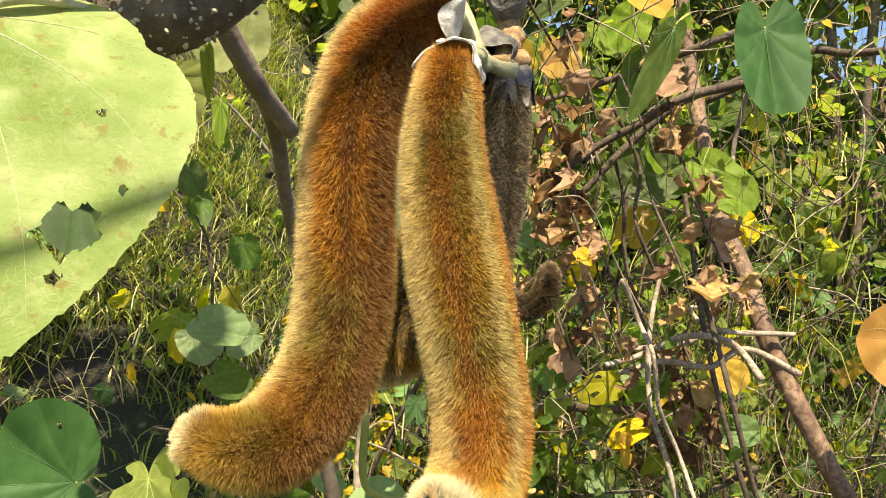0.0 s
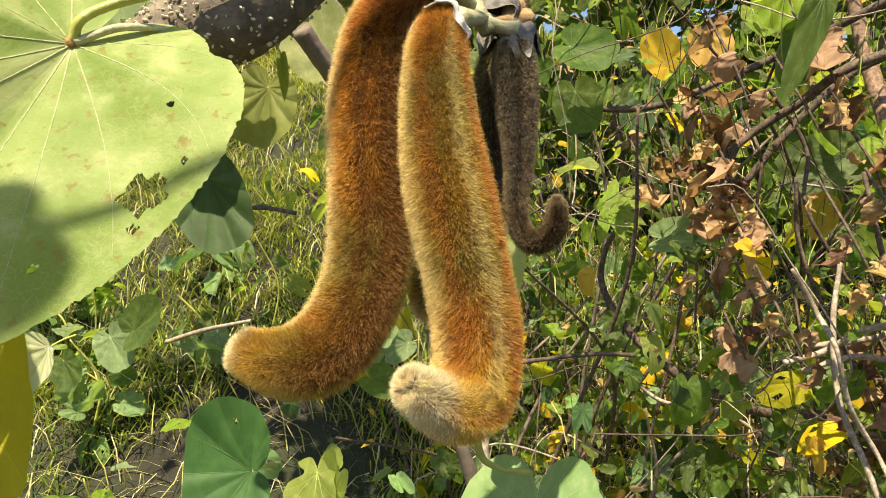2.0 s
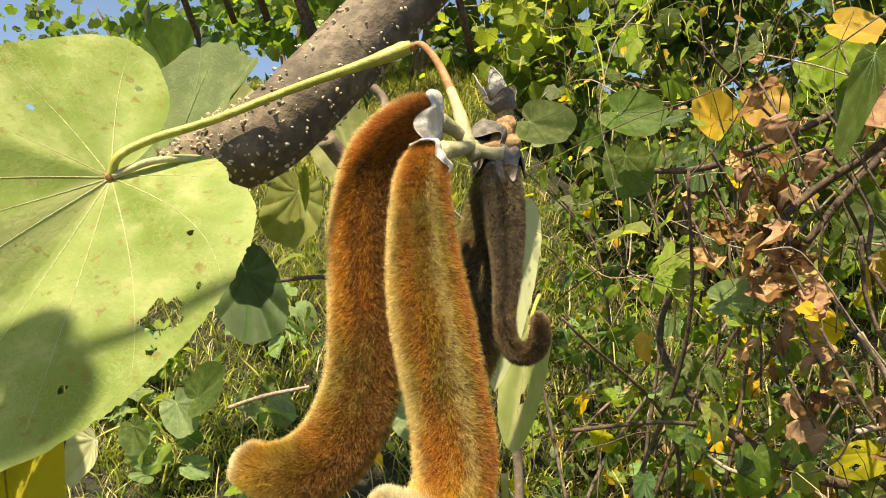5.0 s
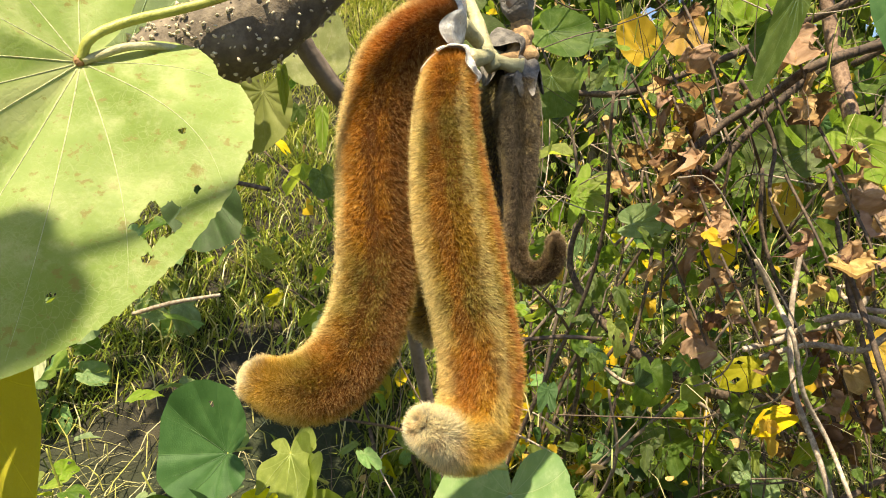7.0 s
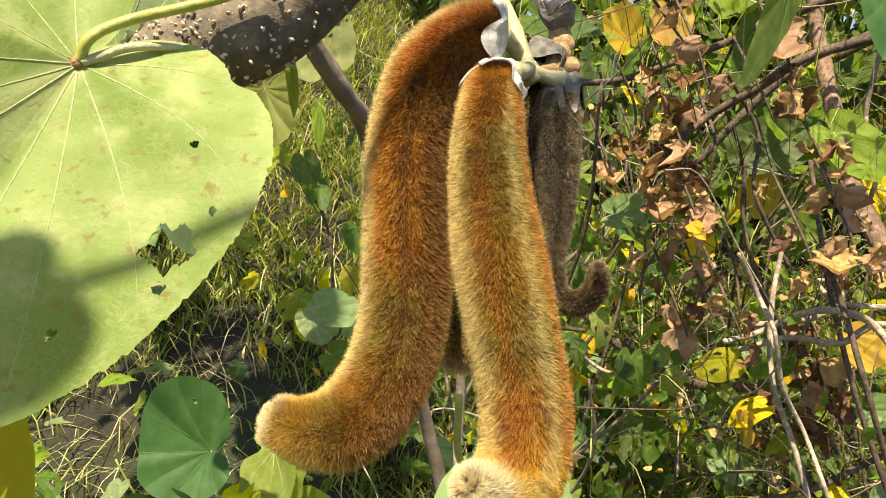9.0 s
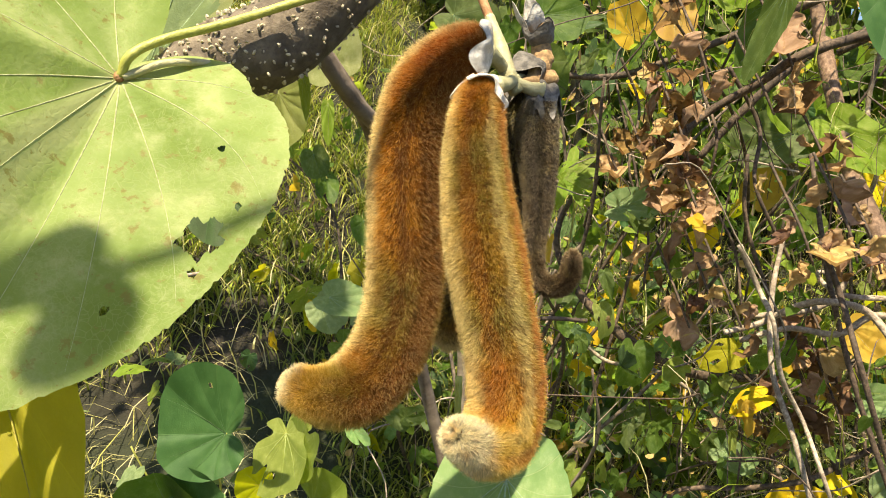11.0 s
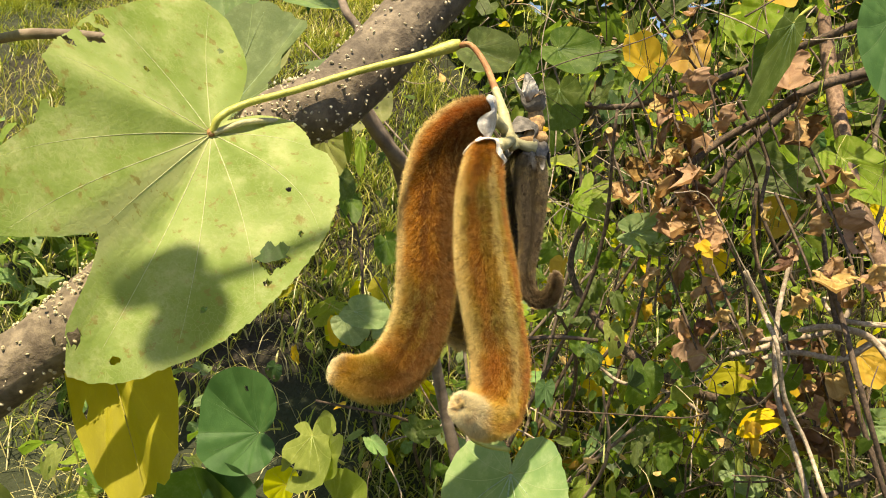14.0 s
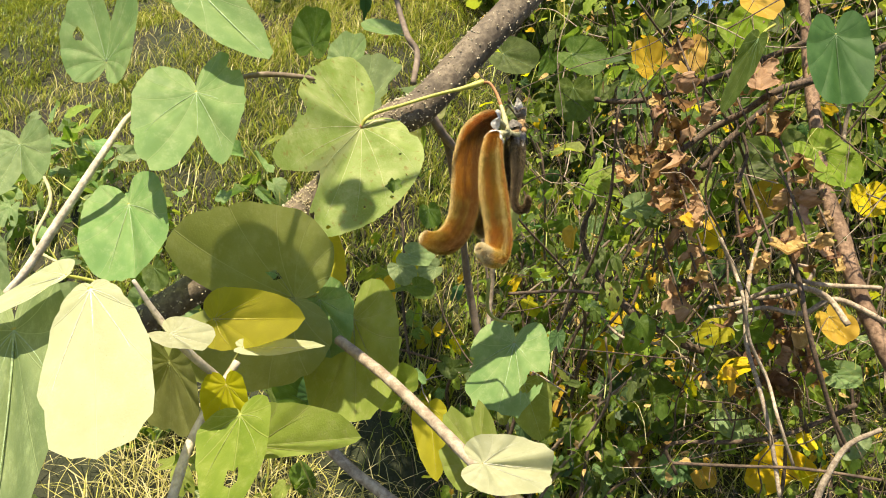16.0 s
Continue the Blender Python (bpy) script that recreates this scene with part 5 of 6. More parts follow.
stem_thing("vine", ((0.3822, 1.1500, 1.4381, 0.0025), (0.3992, 1.1000, 1.3157, 0.0032), (0.4244, 1.1000, 1.2291, 0.0032), (0.4520, 1.1000, 1.1514, 0.0032), (0.4930, 1.1000, 1.0520, 0.0032)), VINE, "dark thin hanging vine", category="vine", n=40)
stem_thing("vine", ((0.3165, 1.1000, 1.2131, 0.0033), (0.3681, 1.1000, 1.2333, 0.0033), (0.4203, 1.1000, 1.2326, 0.0040), (0.4604, 1.1000, 1.2587, 0.0040), (0.5245, 1.1000, 1.2360, 0.0039)), VINE_PALE, "pale tangled vine in the thicket", category="vine", n=40)
stem_thing("vine", ((0.3314, 1.1500, 1.2348, 0.0035), (0.4082, 1.1500, 1.2541, 0.0034), (0.4341, 1.1500, 1.2916, 0.0033), (0.4031, 1.1500, 1.2962, 0.0025), (0.4221, 1.1000, 1.2778, 0.0032), (0.5132, 1.1000, 1.2819, 0.0031)), VINE_PALE, "pale looping vine in the thicket", category="vine", n=40)
stem_thing("vine", ((0.0276, 1.2500, 1.5463, 0.0040), (0.1358, 1.2500, 1.5412, 0.0049), (0.2337, 1.2500, 1.5736, 0.0047), (0.3251, 1.2500, 1.6133, 0.0055), (0.3982, 1.2000, 1.6395, 0.0052), (0.4834, 1.2000, 1.6819, 0.0050)), VINE, "dark vine crossing the thicket", category="vine", n=40)
stem_thing("vine", ((0.2593, 1.2000, 1.4313, 0.0046), (0.3108, 1.2000, 1.4977, 0.0054), (0.3762, 1.2000, 1.5621, 0.0052), (0.4492, 1.2000, 1.5986, 0.0051), (0.5165, 1.2000, 1.6495, 0.0050)), VINE, "dark brown slanting vine", category="vine", n=40)
stem_thing("vine", ((0.5143, 1.0000, 1.1108, 0.0029), (0.4797, 1.0000, 1.0812, 0.0036), (0.4597, 1.0000, 1.0312, 0.0044), (0.4513, 1.0000, 0.9908, 0.0045)), VINE_PALE, "greyish bent twig in the thicket", category="vine", n=30)
stem_thing("vine", ((0.2710, 1.0000, 1.0121, 0.0024), (0.3503, 1.0000, 1.0258, 0.0023), (0.4319, 1.0000, 1.0402, 0.0022), (0.5225, 1.0000, 1.0457, 0.0022)), VINE, "thin dark twig lying across", category="vine", n=30)
stem_thing("vine", ((0.0134, 1.0000, 1.2166, 0.0025), (0.0967, 1.0000, 1.2321, 0.0025), (0.1452, 1.0000, 1.2346, 0.0024)), VINE, "thin dark twig in the thicket", category="vine", n=20)
stem_thing("vine", ((0.3179, 1.2000, 1.4378, 0.0023), (0.3229, 1.2000, 1.3549, 0.0030), (0.3589, 1.2000, 1.2597, 0.0030), (0.3961, 1.2000, 1.1877, 0.0030), (0.4260, 1.2000, 1.1149, 0.0038), (0.4638, 1.2000, 1.0357, 0.0038)), VINE, "dark thin vine in the thicket", category="vine", n=30)
stem_thing("vine", ((0.6228, 1.2000, 1.6478, 0.0051), (0.5969, 1.2500, 1.6547, 0.0054), (0.5710, 1.3000, 1.6692, 0.0056), (0.5273, 1.3000, 1.6418, 0.0049), (0.4424, 1.3500, 1.5955, 0.0052)), VINE, "dark brown branch reaching across the thicket", category="vine", n=30)
stem_thing("twig", ((-0.4725, 1.0000, 1.2092, 0.0031), (-0.4106, 1.0000, 1.2292, 0.0030), (-0.3381, 1.0000, 1.2455, 0.0022)), VINE_PALE, "bare pale twig over the grass", category="twig")
stem_thing("twig", ((-0.3120, 0.9000, 1.3837, 0.0027), (-0.2566, 0.9000, 1.3875, 0.0026), (-0.2109, 0.9000, 1.3816, 0.0025)), VINE, "thin dark twig over the grass", category="twig")

stem_thing("vine", ((0.0993, 1.3000, 1.1709, 0.0032), (0.1554, 1.3173, 1.1201, 0.0030), (0.2324, 1.2826, 1.1211, 0.0029), (0.3029, 1.3003, 1.0785, 0.0027), (0.3621, 1.3171, 0.9980, 0.0026)), VINE_PALE, "pale bleached vine winding through the thicket", category="vine", n=44)
stem_thing("vine", ((0.5238, 1.2000, 1.0920, 0.0042), (0.4802, 1.2173, 1.0512, 0.0040), (0.4212, 1.1826, 1.0263, 0.0038), (0.3568, 1.2003, 0.9976, 0.0036), (0.2857, 1.2171, 0.9774, 0.0034), (0.2585, 1.1824, 0.9717, 0.0032), (0.2791, 1.2007, 0.9258, 0.0029)), VINE, "dark brown vine winding through the thicket", category="vine", n=44)
stem_thing("vine", ((0.2972, 1.0200, 1.3300, 0.0030), (0.3223, 1.0373, 1.2837, 0.0029), (0.3353, 1.0026, 1.2530, 0.0027), (0.3507, 1.0203, 1.1949, 0.0026), (0.3802, 1.0371, 1.1429, 0.0024), (0.3959, 1.0024, 1.0997, 0.0023), (0.4251, 1.0207, 1.0328, 0.0021)), VINE_PALE, "pale bleached vine winding through the thicket", category="vine", n=44)
stem_thing("vine", ((0.3746, 1.0200, 1.3402, 0.0034), (0.4019, 1.0373, 1.2862, 0.0032), (0.4183, 1.0026, 1.2212, 0.0031), (0.4575, 1.0203, 1.1230, 0.0029), (0.4892, 1.0371, 1.0644, 0.0027)), VINE, "dark brown vine winding through the thicket", category="vine", n=44)
stem_thing("vine", ((0.4758, 1.0800, 1.2273, 0.0045), (0.4485, 1.0973, 1.2600, 0.0043), (0.4036, 1.0626, 1.2733, 0.0040), (0.3731, 1.0803, 1.2638, 0.0038), (0.3361, 1.0971, 1.2362, 0.0036), (0.2955, 1.0624, 1.2273, 0.0034)), VINE_PALE, "pale bleached vine winding through the thicket", category="vine", n=44)
stem_thing("vine", ((0.4388, 1.1000, 1.5722, 0.0060), (0.4017, 1.1173, 1.5658, 0.0057), (0.3506, 1.0826, 1.5428, 0.0054), (0.3097, 1.1003, 1.5131, 0.0051), (0.2590, 1.1171, 1.4804, 0.0048), (0.2226, 1.0824, 1.4424, 0.0045)), VINE, "dark brown vine winding through the thicket", category="vine", n=44)
stem_thing("vine", ((0.2512, 1.1500, 1.5726, 0.0022), (0.2517, 1.1673, 1.5204, 0.0021), (0.2729, 1.1326, 1.4554, 0.0020), (0.2723, 1.1503, 1.3863, 0.0019), (0.3090, 1.1671, 1.3167, 0.0018), (0.3196, 1.1324, 1.2495, 0.0016)), VINE, "dark brown vine winding through the thicket", category="vine", n=44)
stem_thing("vine", ((0.1491, 1.2000, 1.5585, 0.0020), (0.1777, 1.2173, 1.4947, 0.0019), (0.1721, 1.1826, 1.4090, 0.0018), (0.2018, 1.2003, 1.3350, 0.0017), (0.2033, 1.2171, 1.2470, 0.0016)), VINE, "dark brown vine winding through the thicket", category="vine", n=44)
stem_thing("vine", ((0.2786, 1.1200, 1.5345, 0.0026), (0.3208, 1.1373, 1.4650, 0.0025), (0.3178, 1.1026, 1.3963, 0.0023), (0.3651, 1.1203, 1.3119, 0.0022)), VINE, "dark brown vine winding through the thicket", category="vine", n=44)
stem_thing("vine", ((0.4710, 1.2500, 1.5894, 0.0034), (0.4672, 1.2673, 1.5053, 0.0032), (0.4777, 1.2326, 1.4305, 0.0031), (0.4623, 1.2503, 1.3553, 0.0029)), VINE_PALE, "pale bleached vine winding through the thicket", category="vine", n=44)

# ---- the thicket: vines and leaves ----
rng = np.random.default_rng(52)
SHAPES = []
for k in range(12):
    g = np.random.default_rng(900 + k)
    nibbles = tuple((float(g.uniform(-150, 150)), float(g.uniform(4, 12)), float(g.uniform(0.55, 0.9))) for _ in range(k % 4))
    SHAPES.append(leaf_mesh("leaf", (ROUND, LOBED, ROUND, OVAL)[k % 4], seed=60 + k, fold=float(g.uniform(0.1, 0.6)), cup=float(g.uniform(-0.25, 0.25)), curl=float(g.uniform(-0.1, 0.5)), wave=0.07,
                            right=float(g.uniform(0.55, 0.85)), left=float(g.uniform(0.55, 0.85)), rings=4, spokes=26, ragged=0.03, bites=nibbles, twist=float(g.uniform(-0.3, 0.3)),
                            holes=((0.2, 0.4, 0.07), (-0.15, 0.6, 0.05)) if k % 3 == 0 else ()))


def crumpled(seed):
    """A dead leaf, rolled round its midrib, bent along it and creased."""
    g = np.random.default_rng(seed)
    me = leaf_mesh("dead_leaf", (OVAL, ROUND)[seed % 2], seed=seed, fold=0.3, cup=0.1, wave=0.1, right=1.0, left=0.9, rings=7, spokes=24, ragged=0.05, bites=((float(g.uniform(-90, 90)), 14.0, 0.6),))
    roll, bend, twist = g.uniform(3.0, 5.5), g.uniform(-2.0, 3.2), g.uniform(-2.0, 2.0)
    ph = g.uniform(0, 6.28, 6)
    for v in me.vertices:
        x, y, z = v.co
        z += 0.07 * math.sin(13 * x + 7 * y + ph[0]) + 0.06 * math.sin(17 * y - 9 * x + ph[1]) + 0.03 * math.sin(31 * x + 23 * y + ph[2])
        a = roll * x + twist * y
        x, z = math.sin(a) / roll + z * math.sin(a), (1 - math.cos(a)) / roll + z * math.cos(a)
        b = bend * y
        y, z = math.sin(b) / bend - z * math.sin(b), (1 - math.cos(b)) / bend + z * math.cos(b)
        v.co = (x, y, z)
    me.update()
    return me


CURLED = [crumpled(80 + k) for k in range(7)]
COLOURED = {}


def coloured(me, material):
    key = (me.name, material.name)
    if key not in COLOURED:
        COLOURED[key] = me.copy()
        COLOURED[key].materials.clear()
        COLOURED[key].materials.append(material)
    return COLOURED[key]


def spray(name, label, category, stem_rows, stem_material, leaves, palette, meshes, size, spread, seed, droop=0.6, leaf_name="leaf", flat=0.5):
    """A shoot of the thicket: its stem, and leaves set along it on short stalks."""
    rng = np.random.default_rng(seed)
    p, o = centred(stem_rows)
    root = tagged(new(name), label, category)
    root.location = o
    part("stem", tube("stem", p, 26, 6, 0.05, seed), stem_material, root)
    line = spline(p, 200)
    for k in range(leaves):
        c = line[rng.integers(10, 200), :3]
        away = rng.standard_normal(3) * np.array((1.0, 0.7, 0.8))
        away /= np.linalg.norm(away)
        base = c + away * spread * rng.uniform(0.25, 1.0)
        tip = away * (1 - droop) + np.array((0, 0, -1.0)) * droop * rng.uniform(0.4, 1.3) + 0.35 * rng.standard_normal(3)
        tip /= np.linalg.norm(tip)
        s = size * rng.uniform(0.55, 1.25)
        face = np.array((-0.2, -0.6 * flat, 1.0)) + 0.55 * rng.standard_normal(3)
        m, _ = leaf_pose(base, base + tip * s, tuple(face), rng.uniform(-25, 25))
        mat = palette[rng.integers(0, len(palette))]
        ob = part(leaf_name, coloured(meshes[rng.integers(0, len(meshes))], mat), None, root)
        ob.matrix_basis = m @ Matrix.Diagonal((s, s, s, 1))
    return root


GREENS = (LEAF_GREEN, LEAF_GREEN, LEAF_DEEP, LEAF_LIME, LEAF_TEAL, LEAF_GREEN)
AUTUMN = (LEAF_GREEN, LEAF_YELLOW, LEAF_LIME, LEAF_GREEN, LEAF_LIME, LEAF_MUSTARD)
for k in range(84):
    x = rng.uniform(-0.30, 1.15)
    y = rng.uniform(1.15, 2.2)
    if x < 0.15 and y < 1.25:
        y += 0.35
    x += (y - 1.2) * 0.25
    z0 = float(ground_z(x, y))
    top = rng.uniform(0.95, 1.95) if x > 0.05 else rng.uniform(1.1, 1.7)
    dx, dy = 0.25 * rng.standard_normal(2)
    rows = [(x, y, z0 - 0.02, 0.0042), (x + 0.3 * dx, y + 0.2 * dy, z0 + 0.35 * (top - z0), 0.0034), (x + 0.8 * dx + 0.06, y + 0.6 * dy, z0 + 0.75 * (top - z0), 0.0026), (x + 1.4 * dx, y + dy, top, 0.0016)]
    pal = AUTUMN if rng.random() < 0.4 else GREENS
    spray("shrub_shoot", "leafy shoot of green and yellowing round leaves in the thicket", "shrub", rows, VINE if k % 3 else TWIG, int(rng.integers(24, 40)), pal, SHAPES, rng.uniform(0.024, 0.048), 0.13, 300 + k)

# unseen boughs added overhead, out of view, to shade the soil
for k in range(11):
    x, y, z = rng.uniform(-0.74, -0.17), rng.uniform(0.38, 0.72), rng.uniform(2.15, 2.35)
    a = rng.uniform(0, 6.28)
    rows = [(x, y + 0.5, z - 0.5, 0.006), (x, y + 0.2, z - 0.08, 0.005), (x + 0.15 * math.cos(a), y, z, 0.004), (x + 0.35 * math.cos(a), y - 0.1 + 0.2 * math.sin(a), z + 0.03, 0.002)]
    spray("shade_bough", "unseen leafy bough of green round leaves added to shade the soil", "shrub", rows, VINE, 34, GREENS, SHAPES, 0.055, 0.16, 820 + k, 0.3)

# bunches of dead curled leaves caught in the vines
BUNCHES = ((0.221, 1.060, 1.479, 9, 0.030, 0), (0.228, 1.050, 1.437, 12, 0.034, 0), (0.221, 1.060, 1.399, 8, 0.028, 0), (0.246, 1.040, 1.369, 8, 0.026, 0),
           (0.149, 1.100, 1.419, 4, 0.022, 0), (0.190, 1.080, 1.417, 5, 0.024, 0), (0.349, 0.990, 1.343, 7, 0.026, 0), (0.391, 1.000, 1.352, 8, 0.030, 0),
           (0.296, 1.050, 1.259, 5, 0.022, 0), (0.269, 1.070, 1.273, 6, 0.026, 0), (0.243, 1.080, 1.249, 4, 0.024, 0), (0.237, 1.020, 1.529, 5, 0.030, 0),
           (0.330, 1.080, 1.542, 5, 0.026, 0), (0.309, 1.060, 1.495, 4, 0.022, 0), (0.376, 1.080, 1.432, 6, 0.026, 0), (0.376, 1.200, 1.138, 9, 0.040, 1),
           (0.413, 1.180, 1.118, 11, 0.045, 1), (0.437, 1.180, 1.167, 9, 0.040, 1), (0.377, 1.220, 1.065, 6, 0.035, 1), (0.440, 1.150, 1.117, 8, 0.040, 1),
           (0.442, 1.100, 1.335, 5, 0.030, 1))
for k, (x, y, z, count, spread, dark) in enumerate(BUNCHES):
    rows = [(x - 0.03, y + 0.03, z + spread + 0.05, 0.0016), (x, y, z + 0.4 * spread, 0.0016), (x + 0.015, y, z - spread, 0.0012)]
    pal, hue = ((LEAF_HUSK, LEAF_HUSK, LEAF_DRY), "dark brown") if dark else ((LEAF_DRY, LEAF_DRY, LEAF_DRY, LEAF_HUSK), "light-brown")
    spray("dead_leaf_bunch", "bunch of dry curled " + hue + " leaves caught on a vine", "dead leaves", rows, VINE, count, pal, CURLED, 0.036, spread, 400 + k, 0.95, "dead_leaf")

# thin tangled vines
for k in range(270):
    x, y = rng.uniform(-0.1, 1.0), rng.uniform(1.05, 1.85)
    x += (y - 1.1) * 0.2
    at = np.array((x, y, rng.uniform(0.75, 1.9)))
    head = rng.standard_normal(3) * (0.7, 0.4, 1.0)
    head /= np.linalg.norm(head)
    r = rng.uniform(0.0004, 0.0014) * (2.0 if k % 11 == 0 else 1.0)
    rows = []
    for q in range(8):
        rows.append((*at, r * (1.15 - 0.08 * q)))
        head = head + 0.45 * rng.standard_normal(3) * (1.0, 0.5, 1.0)
        head /= np.linalg.norm(head)
        at = at + head * rng.uniform(0.04, 0.09)
    stem_thing("vine", rows, (VINE, VINE_PALE, VINE, VINE_PALE)[k % 4], "thin brown vine tangled in the thicket", "vine", n=30, sides=5, seed=k, group="tangled vines")

# a pale palmate leaf
palmate = tagged(new("palmate_leaf"), "pale yellow-green palmate leaf with narrow pointed fingers", "leaf")
palmate.location = (0.0910, 1.2000, 1.3990)
for k, deg in enumerate((-100, -62, -25, 12, 48, 85)):
    finger = part("leaflet", leaf_mesh("leaflet", OVAL, 0.55, 0.55, 0.2, 0.1, 0.2, rings=5, spokes=24, seed=90 + k), LEAF_LIME, palmate)
    finger.matrix_basis = pose(0, 0, 0, 60, 0, 0) @ pose(0, 0, 0, 0, 0, deg - 90) @ Matrix.Diagonal((0.055, 0.055, 0.055, 1))
part("stalk", tube("stalk", ((0, 0, 0, 0.0012), (0.01, 0.01, -0.05, 0.0013), (0.0, 0.03, -0.14, 0.0016)), 10, 6), PETIOLE, palmate)

# low herbs at the foot of the slope and in the grass
for k in range(34):
    x = rng.uniform(-1.1, 0.35)
    y = rng.uniform(0.8, 1.5)
    z0 = float(ground_z(x, y))
    h = rng.uniform(0.08, 0.28)
    rows = [(x, y, z0 - 0.01, 0.002), (x + 0.02, y, z0 + h * 0.5, 0.0018), (x + 0.05 * rng.standard_normal(), y - 0.03, z0 + h, 0.0012)]
    spray("herb", "low herb with small grey-green leaves among grass", "herb", rows, PETIOLE, int(rng.integers(7, 14)), (LEAF_TEAL, LEAF_GREEN, LEAF_LIME), SHAPES, 0.036, 0.05, 500 + k, 0.25)

# shaded grey-green herbs at the side of the slope
for k in range(16):
    x, y = -1.25 + 0.22 * rng.standard_normal(), 1.35 + 0.16 * rng.standard_normal()
    z0 = float(ground_z(x, y))
    rows = [(x, y, z0 - 0.01, 0.003), (x + 0.02, y, z0 + 0.10, 0.0025), (x + 0.06 * rng.standard_normal(), y - 0.04, z0 + rng.uniform(0.14, 0.26), 0.0015)]
    spray("herb", "low shrub with blue-green leaves in the grass", "herb", rows, PETIOLE, 14, (LEAF_TEAL, LEAF_TEAL, LEAF_GREEN), SHAPES, 0.055, 0.07, 560 + k, 0.2)

# fine undergrowth: small leaves through the whole depth of the thicket
g = np.random.default_rng(66)
unit = leaf_mesh("small", OVAL, 0.9, 0.9, 0.25, rings=2, spokes=10)
small_v = np.array([v.co[:] for v in unit.vertices])
small_f = [tuple(f.vertices) for f in unit.polygons]
for material, count, label in ((LEAF_LIME, 2600, "small lime-green leaves filling the thicket"), (LEAF_GREEN, 2400, "small dark green leaves filling the thicket"), (LEAF_YELLOW, 600, "small yellow leaves scattered through the thicket"), (LEAF_DRY, 1000, "small dry brown leaf scraps in the thicket")):
    verts, faces, uvs = [], [], []
    hubs = np.stack([g.uniform(-0.35, 1.3, 90), g.uniform(1.05, 2.3, 90), g.uniform(0.8, 2.1, 90)], 1)
    hubs[:, 0] += (hubs[:, 1] - 1.2) * 0.25
    for k in range(count):
        c = hubs[g.integers(0, 90)] + g.standard_normal(3) * (0.09, 0.09, 0.11)
        if c[2] < float(ground_z(c[0], c[1])) + 0.01 or (c[0] < 0.1 and c[1] < 1.2):
            continue
        m, _ = leaf_pose(tuple(c), tuple(c + g.standard_normal(3) + (0, 0, -0.4)), tuple(g.standard_normal(3) * 0.5 + (0, -0.4, 0.8)))
        at = len(verts)
        verts += list(small_v @ np.array(m.to_3x3()).T * g.uniform(0.007, 0.024) + c)
        uvs += list(small_v[:, :2])
        faces += [tuple(at + i for i in f) for f in small_f]
    ob = part("undergrowth", smooth_mesh("undergrowth", verts, faces, uvs), material)
    tagged(ob, label, "undergrowth", kind="stuff")

# dry stalks standing and leaning through the thicket
n = 2400
x, y = g.uniform(-0.3, 1.3, n), 1.05 + 1.2 * g.random(n)
x += (y - 1.2) * 0.25
z = np.maximum(g.uniform(0.75, 2.0, n), ground_z(x, y))
stalks = part("stalks", blades("stalks", x, y, z, g.uniform(0.03, 0.13, n), g.uniform(0.0004, 0.0011, n), g.uniform(0.2, 1.25, n), g, hue=g.uniform(0.3, 1.0, n)), GRASS)
tagged(stalks, "thin dry grass stalks tangled through the thicket", "stalks", kind="stuff")

n = 1800
x, y = g.uniform(-0.25, 1.2, n), 1.0 + 0.9 * g.random(n)
x += (y - 1.2) * 0.25
z = np.maximum(g.uniform(0.75, 1.95, n), ground_z(x, y))
twiglets = part("twiglets", blades("twiglets", x, y, z, g.uniform(0.04, 0.16, n), g.uniform(0.0004, 0.0010, n), g.uniform(0.2, 1.25, n), g), VINE)
tagged(twiglets, "fine dark dead twigs tangled through the thicket", "twigs", kind="stuff")

# far shrubs along the top of the slope
unit = leaf_mesh("far", ROUND, rings=1, spokes=8, fold=0.2)
uv_ = np.array([v.co[:] for v in unit.vertices])
fc_ = [tuple(f.vertices) for f in unit.polygons]


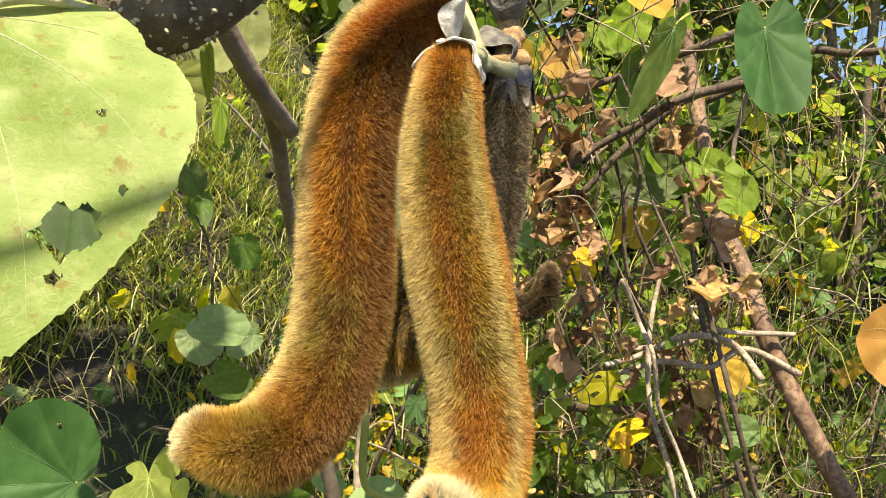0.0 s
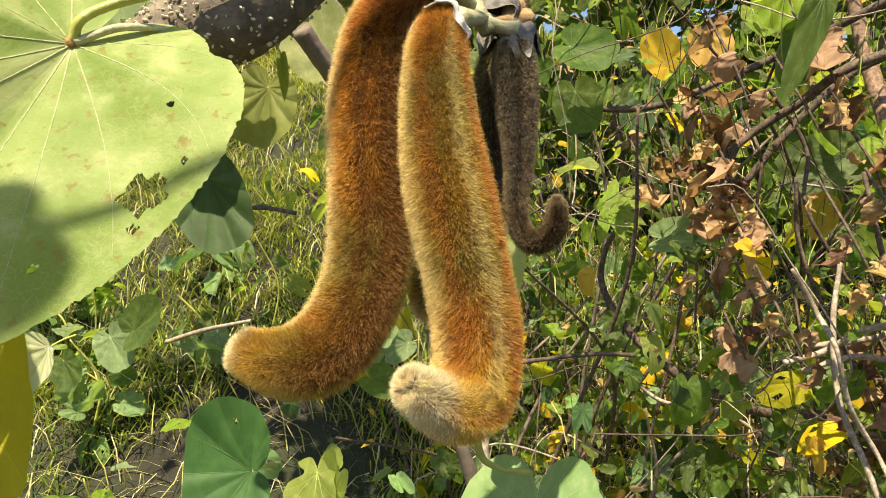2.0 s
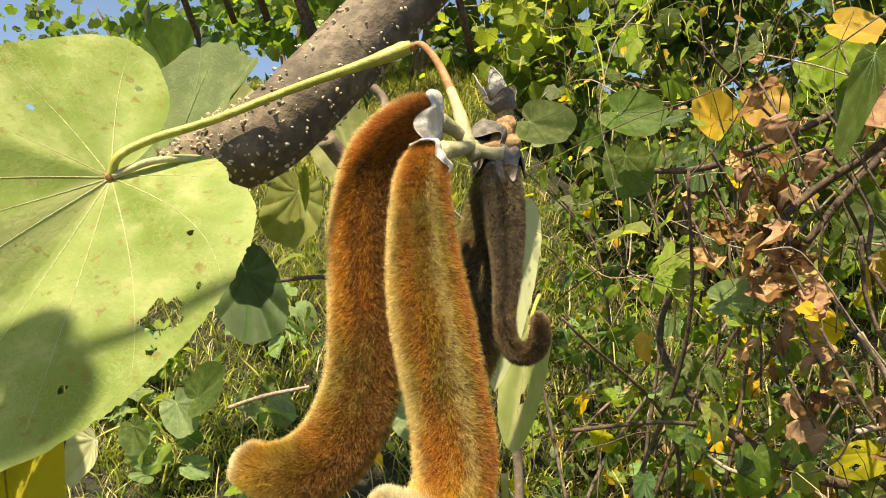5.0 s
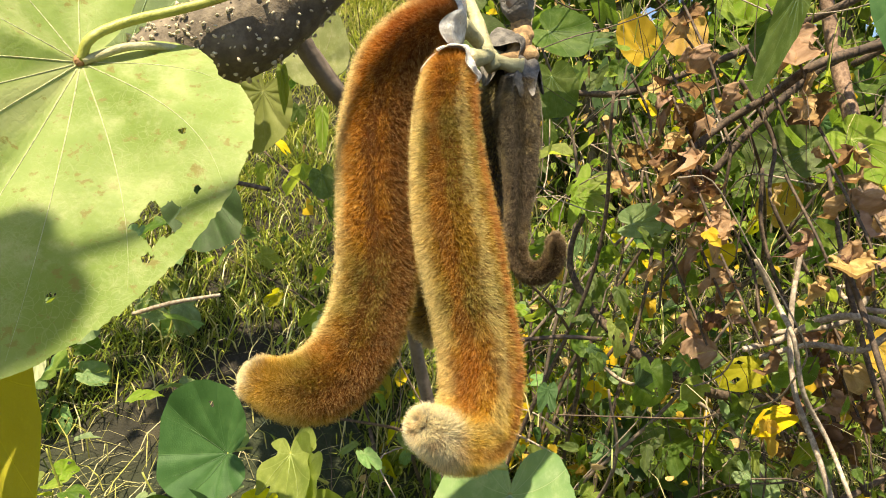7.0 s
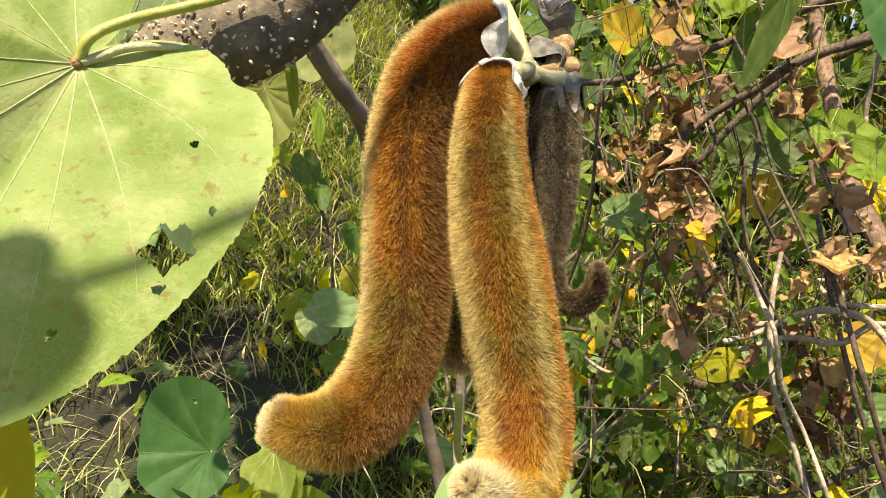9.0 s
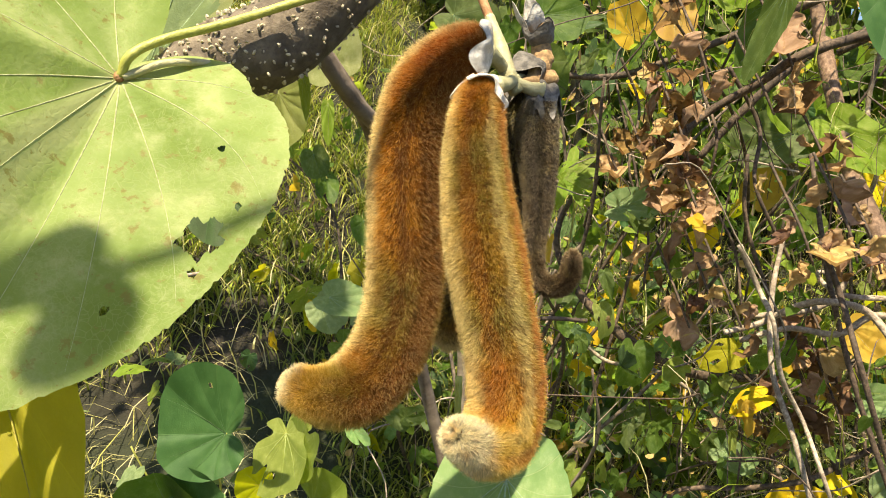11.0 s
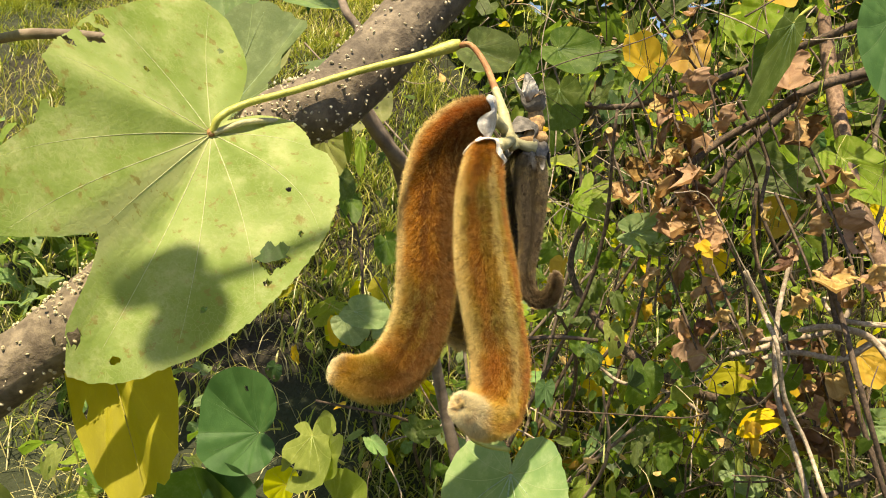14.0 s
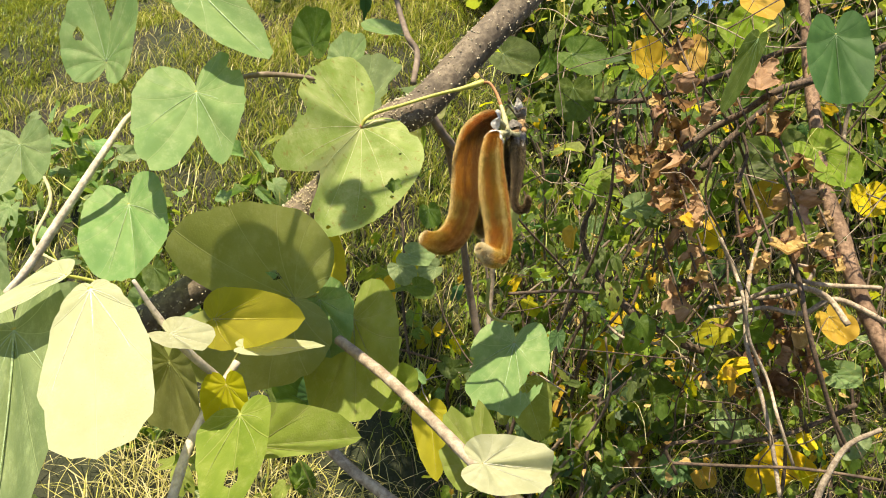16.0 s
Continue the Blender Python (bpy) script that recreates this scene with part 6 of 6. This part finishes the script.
def far_shrub(x, y, height, width, count, seed, material, label):
    g = np.random.default_rng(seed)
    z0 = float(ground_z(x, y))
    root = tagged(new("shrub"), label, "shrub")
    root.location = (x, y, z0)
    for s in range(4):
        a = g.uniform(0, 6.28)
        part("stem", tube("stem", [(0, 0, -0.05, 0.02), (0.2 * width * math.cos(a), 0.2 * width * math.sin(a), height * 0.5, 0.014), (0.4 * width * math.cos(a), 0.4 * width * math.sin(a), height * 0.95, 0.006)], 10, 6), TWIG, root)
    verts, faces, uvs = [], [], []
    clumps = g.standard_normal((26, 3)) * (width * 0.42, width * 0.42, height * 0.27) + (0, 0, height * 0.55)
    for k in range(count):
        c = clumps[g.integers(0, 26)] + 0.13 * width * g.standard_normal(3)
        if c[2] < 0.03:
            continue
        m, _ = leaf_pose(tuple(c), tuple(c + g.standard_normal(3) + (0, 0, -0.6)), tuple(g.standard_normal(3) * 0.6 + (0, -0.3, 0.8)))
        m3, s = np.array(m.to_3x3()), g.uniform(0.035, 0.075)
        base = len(verts)
        verts += list(uv_ @ m3.T * s + c)
        uvs += list(uv_[:, :2])
        faces += [tuple(base + i for i in f) for f in fc_]
    crown = part("crown", smooth_mesh("crown", verts, faces, uvs), material, root)
    crown["kind"] = "stuff"


for k, (x, y, h, wd, count, mat) in enumerate(((-2.2, 3.4, 0.9, 0.7, 900, LEAF_GREEN), (-1.3, 3.2, 1.1, 0.7, 1100, LEAF_GREEN), (-0.6, 3.0, 1.3, 0.7, 1200, LEAF_LIME), (0.0, 2.7, 1.7, 0.7, 1700, LEAF_GREEN), (0.6, 2.6, 2.0, 0.7, 1900, LEAF_GREEN), (1.2, 2.5, 2.1, 0.8, 1900, LEAF_LIME), (1.9, 2.5, 2.0, 0.8, 1500, LEAF_GREEN), (-0.2, 4.2, 1.4, 0.9, 900, LEAF_GREEN), (1.2, 3.8, 1.8, 0.9, 900, LEAF_GREEN), (-4.2, 4.2, 0.7, 0.9, 700, LEAF_GREEN))):
    far_shrub(x, y, h, wd, count, 700 + k, mat, "dense leafy shrub along the top of the slope")
